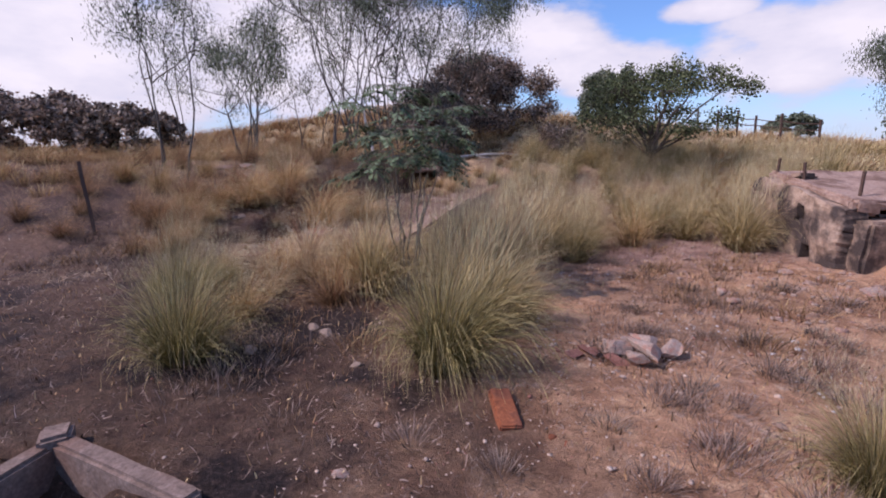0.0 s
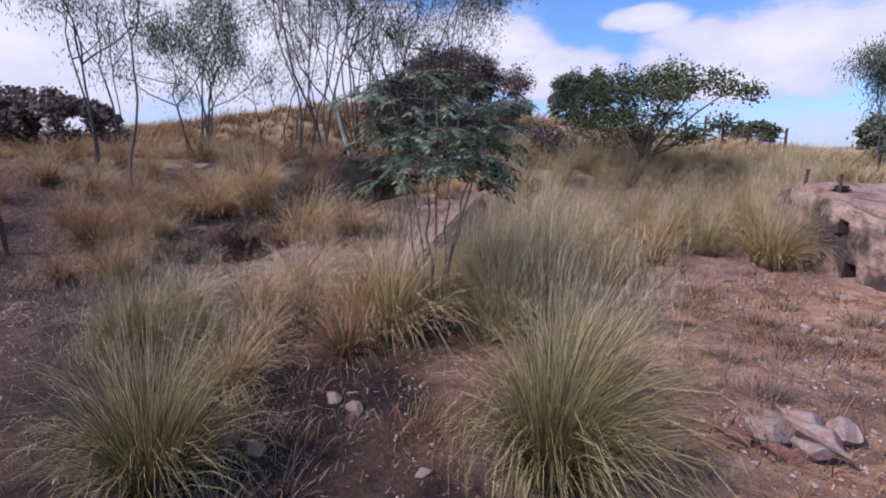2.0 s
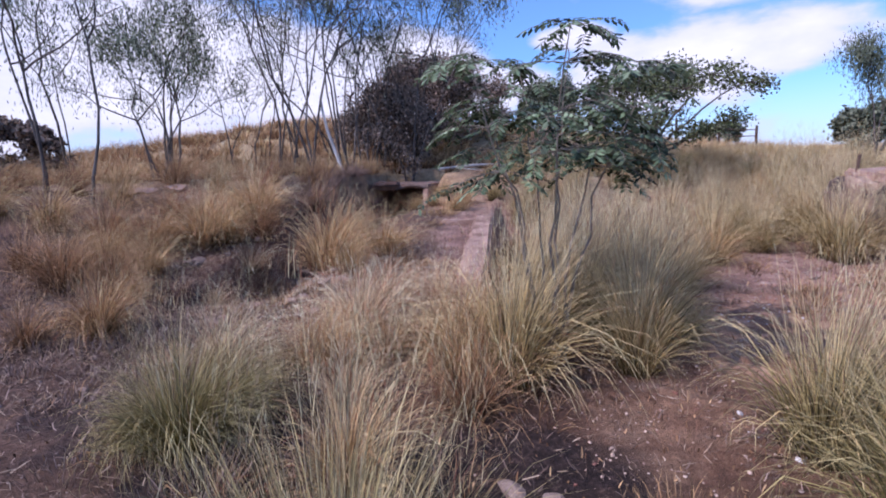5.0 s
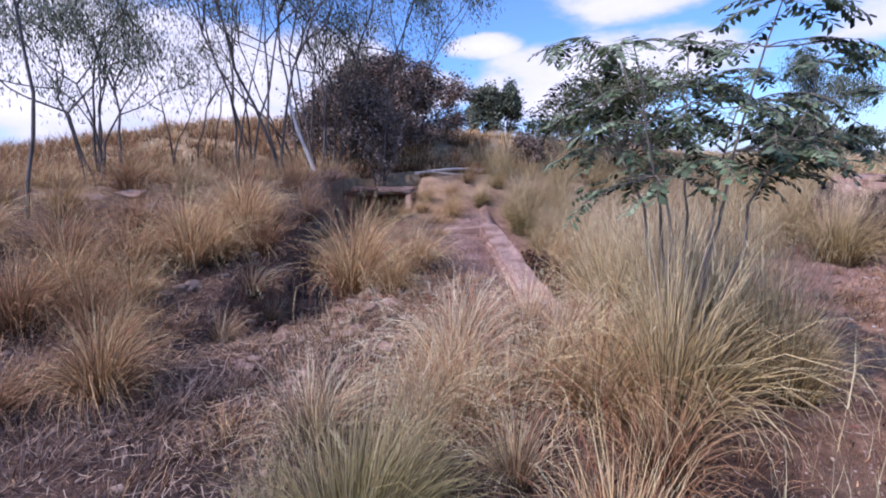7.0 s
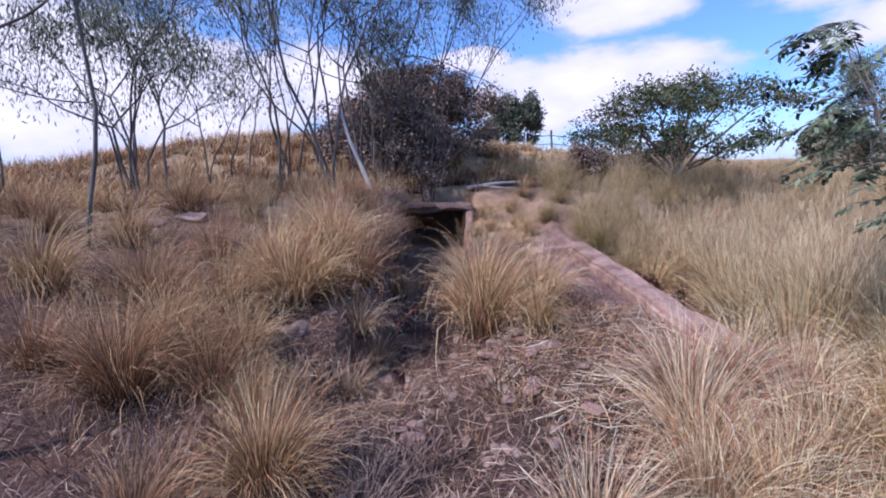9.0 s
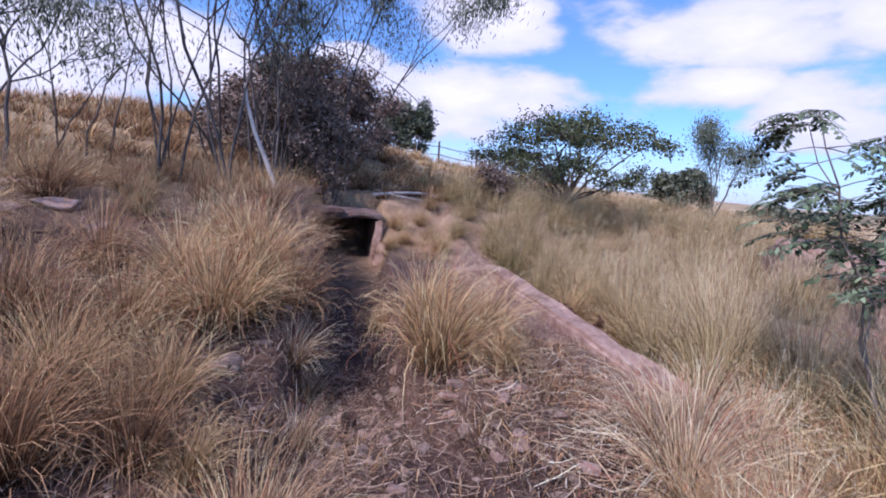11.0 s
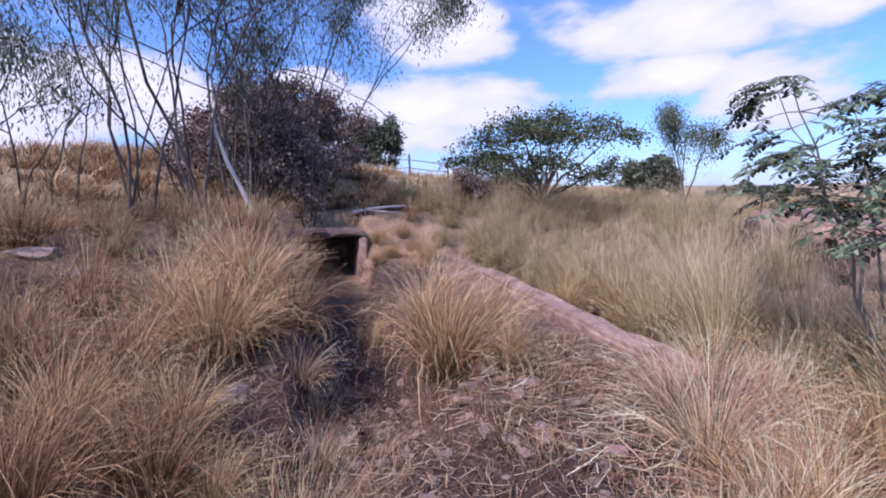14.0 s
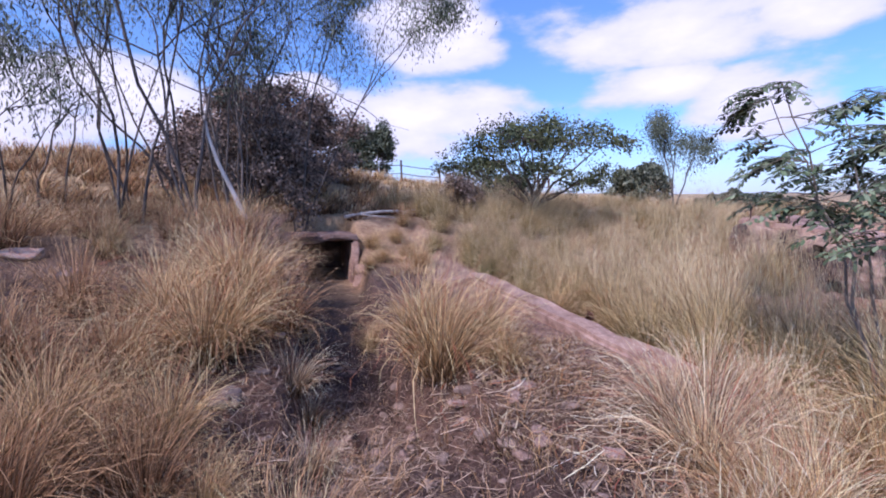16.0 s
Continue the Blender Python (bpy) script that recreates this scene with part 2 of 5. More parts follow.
    bump_node(nt, b, fine.outputs[0], 1.0, 0.035)
    return m


def blade_material(name, base, mid, tip, vary=0.42):
    """Grass: colour runs along the blade (uv v) and differs from blade to blade."""
    m, nt, b = material(name, 0.65)
    uv = nt.nodes.new("ShaderNodeUVMap")
    sep = nt.nodes.new("ShaderNodeSeparateXYZ")
    nt.links.new(uv.outputs[0], sep.inputs[0])
    # root-to-tip ramp: straw tips are true colour, dark grass roots also paint clump shade
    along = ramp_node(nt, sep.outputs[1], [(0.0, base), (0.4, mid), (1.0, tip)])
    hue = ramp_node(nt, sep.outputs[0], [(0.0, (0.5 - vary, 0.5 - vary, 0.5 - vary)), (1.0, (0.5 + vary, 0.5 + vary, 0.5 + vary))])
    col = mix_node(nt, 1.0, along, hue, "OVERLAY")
    info = nt.nodes.new("ShaderNodeObjectInfo")
    tone = ramp_node(nt, info.outputs["Random"], [(0.0, (0.44, 0.46, 0.42)), (1.0, (0.57, 0.54, 0.52))])
    col = mix_node(nt, 0.8, col, tone, "OVERLAY")
    nt.links.new(col, b.inputs["Base Color"])
    tr = nt.nodes.new("ShaderNodeBsdfTranslucent")
    nt.links.new(col, tr.inputs[0])
    ms = nt.nodes.new("ShaderNodeMixShader")
    ms.inputs[0].default_value = 0.2
    nt.links.new(b.outputs[0], ms.inputs[1])
    nt.links.new(tr.outputs[0], ms.inputs[2])
    nt.links.new(ms.outputs[0], nt.nodes["Material Output"].inputs[0])
    return m


def bark_material(name, a, c, scale=9.0):
    m, nt, b = material(name, 0.9)
    co = nt.nodes.new("ShaderNodeTexCoord")
    mp = nt.nodes.new("ShaderNodeMapping")
    mp.inputs["Scale"].default_value = (1, 1, 0.22)
    nt.links.new(co.outputs["Object"], mp.inputs[0])
    n = noise_node(nt, scale, 7.0, 0.65, mp.outputs[0])
    nt.links.new(ramp_node(nt, n.outputs[0], [(0.3, a), (0.7, c)]), b.inputs["Base Color"])
    bump_node(nt, b, n.outputs[0], 0.7, 0.01)
    return m


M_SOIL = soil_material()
# grass base colours darkened to imitate shade inside the tussocks
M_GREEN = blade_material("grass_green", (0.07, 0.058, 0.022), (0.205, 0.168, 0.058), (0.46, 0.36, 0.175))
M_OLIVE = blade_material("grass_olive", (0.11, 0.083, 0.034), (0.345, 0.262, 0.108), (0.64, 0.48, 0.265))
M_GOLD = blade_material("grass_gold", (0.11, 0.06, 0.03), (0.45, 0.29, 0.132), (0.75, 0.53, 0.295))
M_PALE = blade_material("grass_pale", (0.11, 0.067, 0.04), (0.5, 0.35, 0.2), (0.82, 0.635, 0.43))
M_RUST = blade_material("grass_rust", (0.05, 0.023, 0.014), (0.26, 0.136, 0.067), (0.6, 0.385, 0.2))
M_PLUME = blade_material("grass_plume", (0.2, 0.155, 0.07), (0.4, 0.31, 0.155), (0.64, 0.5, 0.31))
M_TWIG = blade_material("dry_twig", (0.1, 0.066, 0.052), (0.22, 0.15, 0.12), (0.36, 0.265, 0.215))
# dead brown thatch, its dark base adding painted shade under the leaves
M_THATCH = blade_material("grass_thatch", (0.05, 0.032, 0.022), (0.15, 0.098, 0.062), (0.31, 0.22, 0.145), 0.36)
M_STRAW = blade_material("straw", (0.16, 0.105, 0.072), (0.31, 0.215, 0.15), (0.5, 0.385, 0.28))
M_LEAF = blade_material("leaf_green", (0.06, 0.075, 0.033), (0.1, 0.12, 0.052), (0.165, 0.18, 0.09))
M_SAPLEAF = blade_material("leaf_sapling", (0.07, 0.1, 0.05), (0.115, 0.155, 0.085), (0.2, 0.24, 0.15))
M_EUCLEAF = blade_material("leaf_grey_green", (0.09, 0.105, 0.07), (0.14, 0.16, 0.105), (0.22, 0.24, 0.17))
M_DARKLEAF = blade_material("leaf_dark", (0.14, 0.1, 0.082), (0.235, 0.172, 0.14), (0.34, 0.26, 0.21))
M_DEADLEAF = blade_material("leaf_dead", (0.07, 0.03, 0.02), (0.15, 0.068, 0.046), (0.25, 0.13, 0.09))
M_BARK = bark_material("bark_brown", (0.05, 0.038, 0.03), (0.16, 0.125, 0.1))
M_EUCBARK = bark_material("bark_grey", (0.05, 0.042, 0.038), (0.17, 0.145, 0.125))
M_PALEBARK = bark_material("bark_pale", (0.36, 0.32, 0.28), (0.62, 0.57, 0.51))
M_STEM = bark_material("bark_sapling", (0.13, 0.105, 0.082), (0.3, 0.25, 0.195))
M_KERB = rocky("pink_concrete", [(0.25, (0.22, 0.135, 0.1)), (0.5, (0.4, 0.26, 0.195)), (0.75, (0.54, 0.39, 0.31))], 14, (0.2, 0.115, 0.08), 2.6, stain_at=(0.45, 0.65))
M_TANK = rocky("stained_concrete", [(0.25, (0.26, 0.165, 0.115)), (0.5, (0.43, 0.29, 0.205)), (0.75, (0.58, 0.43, 0.32))], 9, (0.07, 0.05, 0.042), 1.5, stain_at=(0.42, 0.56))
M_LINTEL = rocky("grey_concrete", [(0.25, (0.11, 0.074, 0.058)), (0.55, (0.24, 0.165, 0.132)), (0.8, (0.36, 0.265, 0.218))], 8, (0.2, 0.12, 0.09), 1.8)
M_EARTHY = rocky("earthy_concrete", [(0.25, (0.075, 0.046, 0.037)), (0.55, (0.17, 0.108, 0.086)), (0.8, (0.28, 0.19, 0.15))], 8, (0.1, 0.058, 0.046), 2.2)
M_ROCK = rocky("pale_rock", [(0.25, (0.19, 0.12, 0.09)), (0.5, (0.37, 0.265, 0.21)), (0.75, (0.57, 0.465, 0.395))], 11, (0.4, 0.2, 0.14), 6.0, bump=0.01)
M_REDROCK = rocky("red_rock", [(0.25, (0.16, 0.06, 0.045)), (0.6, (0.33, 0.15, 0.11)), (0.85, (0.45, 0.26, 0.2))], 13, bump=0.008)
M_BRICK = rocky("fired_clay", [(0.25, (0.17, 0.05, 0.025)), (0.55, (0.31, 0.1, 0.045)), (0.85, (0.4, 0.17, 0.09))], 16, (0.2, 0.07, 0.04), 7.0, bump=0.006)
M_RUSTY = rocky("rusty_iron", [(0.3, (0.05, 0.032, 0.026)), (0.7, (0.15, 0.085, 0.06))], 30, rough=0.8, bump=0.004)
M_STONE = rocky("field_stone", [(0.25, (0.16, 0.105, 0.078)), (0.55, (0.3, 0.215, 0.165)), (0.85, (0.46, 0.365, 0.295))], 15, bump=0.008)
M_GRIT = rocky("pale_grit", [(0.3, (0.42, 0.27, 0.19)), (0.55, (0.6, 0.43, 0.33)), (0.8, (0.72, 0.58, 0.48))], 18, bump=0.004)
M_QUARTZ = rocky("quartz", [(0.3, (0.5, 0.44, 0.4)), (0.7, (0.78, 0.73, 0.69))], 20, bump=0.004)

# ---- builders ----


def mesh_from(name, verts, faces, mat, uvs=None, smooth=False):
    """faces: arrays of equal-length index rows, or a list of such arrays."""
    me = bpy.data.meshes.new(name)
    if not isinstance(faces, list):
        faces = [faces]
    faces = [f for f in faces if len(f)]
    loops = np.concatenate([f.ravel() for f in faces]).astype(np.int32)
    total = np.concatenate([np.full(len(f), f.shape[1], np.int32) for f in faces])
    start = np.concatenate([[0], np.cumsum(total)[:-1]]).astype(np.int32)
    me.vertices.add(len(verts))
    me.vertices.foreach_set("co", np.asarray(verts, np.float32).ravel())
    me.loops.add(len(loops))
    me.loops.foreach_set("vertex_index", loops)
    me.polygons.add(len(total))
    me.polygons.foreach_set("loop_start", start)
    me.polygons.foreach_set("loop_total", total)
    if uvs is not None:
        layer = me.uv_layers.new(name="UVMap")
        layer.data.foreach_set("uv", np.asarray(uvs, np.float32)[loops].ravel())
    me.update(calc_edges=True)
    me.validate()
    if smooth:
        me.polygons.foreach_set("use_smooth", np.ones(len(total), bool))
    me.materials.append(mat)
    return me


def part(name, me, parent, label=""):
    ob = new(name, me)
    ob.parent = parent
    return tagged(ob, label=label)


def bm_mesh(name, bm, mat, smooth=False):
    me = bpy.data.meshes.new(name)
    bm.normal_update()
    bm.to_mesh(me)
    bm.free()
    me.materials.append(mat)
    if smooth:
        me.polygons.foreach_set("use_smooth", np.ones(len(me.polygons), bool))
    return me


def blades(rs, n, height, spread, droop, root, width, segs=4, lean=(0, 0), short=0.45):
    """n curved, tapering blades that fan out of one clump. Returns verts, quads, tris, uvs."""
    a = rs.uniform(0, 2 * math.pi, n)
    k = np.sqrt(rs.uniform(0, 1, n))
    tilt = spread * k * rs.uniform(0.55, 1.1, n)
    ln = height * rs.uniform(short, 1.05, n) * (1 - 0.12 * k)
    bx, by = root * k * np.cos(a) * rs.uniform(0.5, 1, n), root * k * np.sin(a) * rs.uniform(0.5, 1, n)
    aa = a + rs.normal(0, 0.55, n)
    w = width * rs.uniform(0.6, 1.25, n)
    bend = droop * rs.uniform(0.35, 1.3, n) * (0.35 + k)
    side = np.stack([-np.sin(aa), np.cos(aa), 0 * aa], 1)
    twist = rs.uniform(-0.9, 0.9, n)
    V, U = [], []
    pos = np.stack([bx, by, np.full(n, -0.03)], 1)
    th = tilt.copy()
    rnd = rs.uniform(0, 1, n)
    for i in range(segs + 1):
        f = i / segs
        d = np.stack([np.cos(aa) * np.sin(th), np.sin(aa) * np.sin(th), np.cos(th)], 1)
        out = np.stack([np.cos(aa) * np.cos(th), np.sin(aa) * np.cos(th), -np.sin(th)], 1)
        sd = side * np.cos(twist)[:, None] + out * np.sin(twist)[:, None]
        wf = w * (1 - f) ** 0.6 if i < segs else 0 * w
        if i == segs:
            V.append(pos.copy())
            U.append(np.stack([rnd, np.ones(n)], 1))
        else:
            V += [pos - sd * wf[:, None] / 2, pos + sd * wf[:, None] / 2]
            U += [np.stack([rnd, np.full(n, f)], 1)] * 2
            pos = pos + d * (ln / segs)[:, None]
            pos[:, 0] += lean[0] * (ln / segs) * f * 1.5
            pos[:, 1] += lean[1] * (ln / segs) * f * 1.5
            th = np.minimum(th + bend / segs * (0.3 + 1.5 * f), 2.85)
    verts, uvs = np.concatenate(V), np.concatenate(U)
    idx = np.arange(n)
    quads = [np.stack([2 * i * n + idx, (2 * i + 1) * n + idx, (2 * i + 3) * n + idx, (2 * i + 2) * n + idx], 1) for i in range(segs - 1)]
    b = 2 * (segs - 1) * n
    tris = np.stack([b + idx, b + n + idx, b + 2 * n + idx], 1)
    return verts, np.concatenate(quads) if quads else np.zeros((0, 4), int), tris, uvs


def joined(pieces):
    """Joins (verts, quads, tris, uvs) tuples."""
    off, V, Q, T, U = 0, [], [], [], []
    for v, q, t, u in pieces:
        V.append(v), Q.append(q + off), T.append(t + off), U.append(u)
        off += len(v)
    return np.concatenate(V), np.concatenate(Q), np.concatenate(T), np.concatenate(U)


def tuft_mesh(seed, n, height, spread, droop, root, width, mat, lean=(0, 0), stalks=0, top=None, tall=1.14):
    """One tussock: arching leaves, a skirt of dead thatch, dark also for shade at the foot, and, where it flowers, tall
    seed stalks.
    """
    rs = np.random.RandomState(seed)
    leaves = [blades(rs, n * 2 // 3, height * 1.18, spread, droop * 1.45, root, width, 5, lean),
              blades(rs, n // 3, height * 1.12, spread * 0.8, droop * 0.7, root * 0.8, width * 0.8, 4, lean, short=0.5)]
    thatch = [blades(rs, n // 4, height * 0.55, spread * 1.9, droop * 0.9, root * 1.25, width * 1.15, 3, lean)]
    spray = []
    if stalks:
        spray.append(blades(rs, stalks, height * tall, spread * 0.62, droop * 0.32, root * 0.7, width * 0.5, 4, lean, short=0.62))
        # feathery seed heads: short fine hairs along the top of the stalks
        v, q, t, u = blades(rs, stalks * 2, height * 0.17, 0.6, 0.3, 0.01, width * 0.36, 2, lean)
        m = stalks * 2
        a, k = rs.uniform(0, 6.283, m), np.sqrt(rs.uniform(0, 1, m))
        z = height * tall * (0.6 + 0.36 * rs.uniform(0, 1, m)) * (1 - 0.3 * k ** 2)
        off = np.stack([np.cos(a) * k * z * spread * 0.7 + lean[0] * z * 0.75, np.sin(a) * k * z * spread * 0.7 + lean[1] * z * 0.75, z], 1)
        v = v + np.tile(off, (len(v) // m, 1))
        u[:, 1] = 0.75 + 0.25 * u[:, 1]
        spray.append((v, q, t, u))
    out = []
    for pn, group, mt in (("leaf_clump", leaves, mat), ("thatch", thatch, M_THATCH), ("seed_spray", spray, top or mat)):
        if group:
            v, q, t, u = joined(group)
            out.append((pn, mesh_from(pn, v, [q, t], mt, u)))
    return out


def tubes(segs, sides=6):
    """segs: (p0, p1, r0, r1). One open tube each."""
    P0, P1 = np.array([s[0] for s in segs]), np.array([s[1] for s in segs])
    R0, R1 = np.array([s[2] for s in segs]), np.array([s[3] for s in segs])
    d = P1 - P0
    d /= np.linalg.norm(d, axis=1)[:, None] + 1e-9
    ref = np.where(np.abs(d[:, 2:3]) > 0.9, np.array([[1.0, 0, 0]]), np.array([[0, 0, 1.0]]))
    u = np.cross(d, ref)
    u /= np.linalg.norm(u, axis=1)[:, None]
    w = np.cross(d, u)
    n = len(segs)
    V = []
    for P, R in ((P0, R0), (P1, R1)):
        for k in range(sides):
            a = 2 * math.pi * k / sides
            V.append(P + (u * math.cos(a) + w * math.sin(a)) * R[:, None])
    idx = np.arange(n)
    Q = [np.stack([k * n + idx, ((k + 1) % sides) * n + idx, (sides + (k + 1) % sides) * n + idx, (sides + k) * n + idx], 1) for k in range(sides)]
    return np.concatenate(V), np.concatenate(Q)


def pipe(pts, radii, sides=6):
    """One unbroken tube through the points."""
    pts = np.array(pts, float)
    V, Q = [], []
    for i, (p, rad) in enumerate(zip(pts, radii)):
        d = pts[min(i + 1, len(pts) - 1)] - pts[max(i - 1, 0)]
        d /= np.linalg.norm(d) + 1e-9
        u = np.cross(d, (0.0, 1.0, 0.0) if abs(d[1]) < 0.9 else (1.0, 0.0, 0.0))
        u /= np.linalg.norm(u)
        w = np.cross(d, u)
        V += [p + (u * math.cos(6.2832 * k / sides) + w * math.sin(6.2832 * k / sides)) * rad for k in range(sides)]
        if i:
            o = (i - 1) * sides
            Q += [(o + k, o + (k + 1) % sides, o + sides + (k + 1) % sides, o + sides + k) for k in range(sides)]
    return np.array(V), np.array(Q)


def grow(rs, p, d, length, radius, depth, segs, tips, up=0.1, wander=0.25, forks=(2, 3), shrink=0.72, angle=0.6, steps=4, flat=0.0, low=1):
    p, d = np.array(p, float), np.array(d, float)
    for i in range(steps):
        d = d + rs.normal(0, wander / steps ** 0.5, 3) + np.array([0, 0, up / steps])
        d[2] *= 1 - flat
        d /= np.linalg.norm(d)
        q = p + d * length / steps
        r0, r1 = radius * (1 - 0.4 * i / steps), radius * (1 - 0.4 * (i + 1) / steps)
        segs.append((p, q, r0, r1))
        p = q
        if depth <= low:
            tips.append(p)
    if depth == 0:
        return
    for k in range(rs.randint(forks[0], forks[1] + 1)):
        e = d + rs.normal(0, angle, 3)
        e /= np.linalg.norm(e)
        grow(rs, p, e, length * shrink * rs.uniform(0.75, 1.2), radius * 0.58, depth - 1, segs, tips, up, wander, forks, shrink, angle, steps, flat, low)


def leaf_cloud(rs, tips, per, spread, size, aspect=2.2, hang=0.0):
    """Small pointed leaves around the twig ends."""
    c = np.repeat(np.array(tips), per, 0)
    n = len(c)
    c = c + rs.normal(0, spread, (n, 3)) * np.array([1, 1, 0.75]) - np.array([0, 0, hang]) * rs.uniform(0, 1, (n, 1))
    a = rs.normal(0, 1, (n, 3))
    a[:, 2] -= hang * 6
    a /= np.linalg.norm(a, axis=1)[:, None]
    b = np.cross(a, rs.normal(0, 1, (n, 3)))
    b /= np.linalg.norm(b, axis=1)[:, None] + 1e-9
    s = size * rs.uniform(0.6, 1.3, (n, 1))
    V = np.concatenate([c - a * s, c + b * s / aspect, c + a * s, c - b * s / aspect])
    i = np.arange(n)
    Q = np.stack([i, n + i, 2 * n + i, 3 * n + i], 1)
    r = rs.uniform(0, 1, n)
    U = np.tile(np.stack([r, rs.uniform(0, 1, n)], 1), (4, 1))
    return V, Q, U


def tree(name, at, segs, leaf, bark, mat, label, category="tree", group="", sides=6):
    top = tagged(new(name), label, category, group)
    top.location = at
    for stem in (segs if isinstance(segs[0], list) else [segs]):
        v, q = tubes(stem, sides)
        part("trunk", mesh_from("trunk", v, q, bark, smooth=True), top)
    if leaf is not None:
        part("crown", mesh_from("crown", leaf[0], leaf[1], mat, leaf[2]), top)
    return top


def on_ground(x, y, dz=0.0):
    return (x, y, float(ground_z(x, y)) + dz)


def rough_block(size, cuts, jitter, seed, bevel=0.03):
    """A worn block with broken edges, its base at z = 0."""
    bm = bmesh.new()
    bmesh.ops.create_cube(bm, size=1)
    bmesh.ops.scale(bm, vec=size, verts=bm.verts)
    bmesh.ops.translate(bm, vec=(0, 0, size[2] / 2), verts=bm.verts)
    bmesh.ops.bevel(bm, geom=bm.edges[:], offset=bevel, segments=2, affect="EDGES")
    bmesh.ops.subdivide_edges(bm, edges=[e for e in bm.edges if e.calc_length() > 0.25], cuts=cuts, use_grid_fill=True)
    for v in bm.verts:
        n = noise.noise_vector(v.co * 2.3 + Vector((seed * 7.1, 0, 0))) + 0.5 * noise.noise_vector(v.co * 7 + Vector((0, seed * 3.3, 0)))
        v.co += n * jitter
    return bm


def stone_bm(seed, flat=0.6, sub=2, sharp=False):
    bm = bmesh.new()
    bmesh.ops.create_icosphere(bm, subdivisions=sub, radius=0.5)
    rs = np.random.RandomState(seed)
    planes = [(Vector(rs.normal(0, 1, 3)).normalized(), rs.uniform(*((0.14, 0.3) if sharp else (0.22, 0.4)))) for _ in range(16 if sharp else 13)]
    for v in bm.verts:
        for n, k in planes:
            e = v.co.dot(n) - k
            if e > 0:
                v.co -= n * e * (1.0 if sharp else 0.92)
        v.co += (0.4 if sharp else 1.0) * noise.noise_vector(v.co * 3 + Vector((seed, 0, 0))) * 0.05
        v.co.z *= flat
    return bm

# ---- ground: one sheet to the horizon ----


def ground_sheet():
    def axis(lo, hi, fine, reach):
        core = list(np.arange(lo, hi, fine))
        up, step = [], fine
        while (up[-1] if up else hi) < reach:
            step *= 1.16
            up.append((up[-1] if up else hi) + step)
        dn, step = [], fine
        while (dn[-1] if dn else lo) > -reach:
            step *= 1.16
            dn.append((dn[-1] if dn else lo) - step)
        return np.array(dn[::-1] + core + up)
    xs, ys = axis(-7.5, 8.5, 0.085, 1500), axis(-1.0, 16.5, 0.085, 1500)
    X, Y = np.meshgrid(xs, ys)
    Z = ground_z(X, Y)
    rs = np.random.RandomState(4)
    small = 0.018 * lump(X, Y, 11, 8) + rs.normal(0, 0.006, X.shape)
    Z = Z + small * np.exp(-((X / 14) ** 2 + ((Y - 7) / 16) ** 2))
    # low blue ridge on the eastern skyline
    far = np.hypot(X, Y)
    az = np.arctan2(X, Y)
    Z = Z + sstep(500, 1200, far) * (6 + 14 * np.exp(-((az - 0.95) / 0.35) ** 2) + 2 * np.sin(az * 9))
    n, m = X.shape
    V = np.stack([X.ravel(), Y.ravel(), Z.ravel()], 1)
    i = (np.arange(n - 1)[:, None] * m + np.arange(m - 1)[None, :]).ravel()
    F = np.stack([i, i + 1, i + m + 1, i + m], 1)
    return V, F


gv, gf = ground_sheet()
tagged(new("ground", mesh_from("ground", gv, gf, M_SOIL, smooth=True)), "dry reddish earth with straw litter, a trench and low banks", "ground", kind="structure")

# ---- concrete remains ----


def kerb_wall():
    """Low retaining wall beside the trench strip, rising a little to the north."""
    top = tagged(new("retaining_wall"), "low weathered pinkish concrete retaining wall sunk in the bank", "wall")
    a, b = Vector((wall_x(6.8), 6.8, 0)), Vector((wall_x(10.88), 10.88, 0))
    ln = (b - a).length
    bm = rough_block((0.34, ln, 1.0), 14, 0.022, 2, 0.04)
    for v in bm.verts:
        chip = noise.noise(Vector((v.co.x * 4, v.co.y * 2.1, 3.0)))
        v.co.z += 0.385 * v.co.y / ln - 0.05 * max(0.0, chip) * (v.co.z > 0.8)
    part("wall_body", bm_mesh("wall_body", bm, M_KERB), top)
    mid = (a + b) / 2
    top.matrix_basis = Matrix.LocRotScale((mid.x - 0.16, mid.y + 0.05, 0.423 - 1.0), Euler((0, 0, math.atan2(-(b - a).x, (b - a).y))), None)
    # short return at the far end
    bm = rough_block((0.7, 0.28, 1.0), 4, 0.022, 5, 0.035)
    ret = part("end_return", bm_mesh("end_return", bm, M_KERB), top)
    ret.location = (-0.4, ln / 2 - 0.14, 0.15)
    return top


kerb_wall()


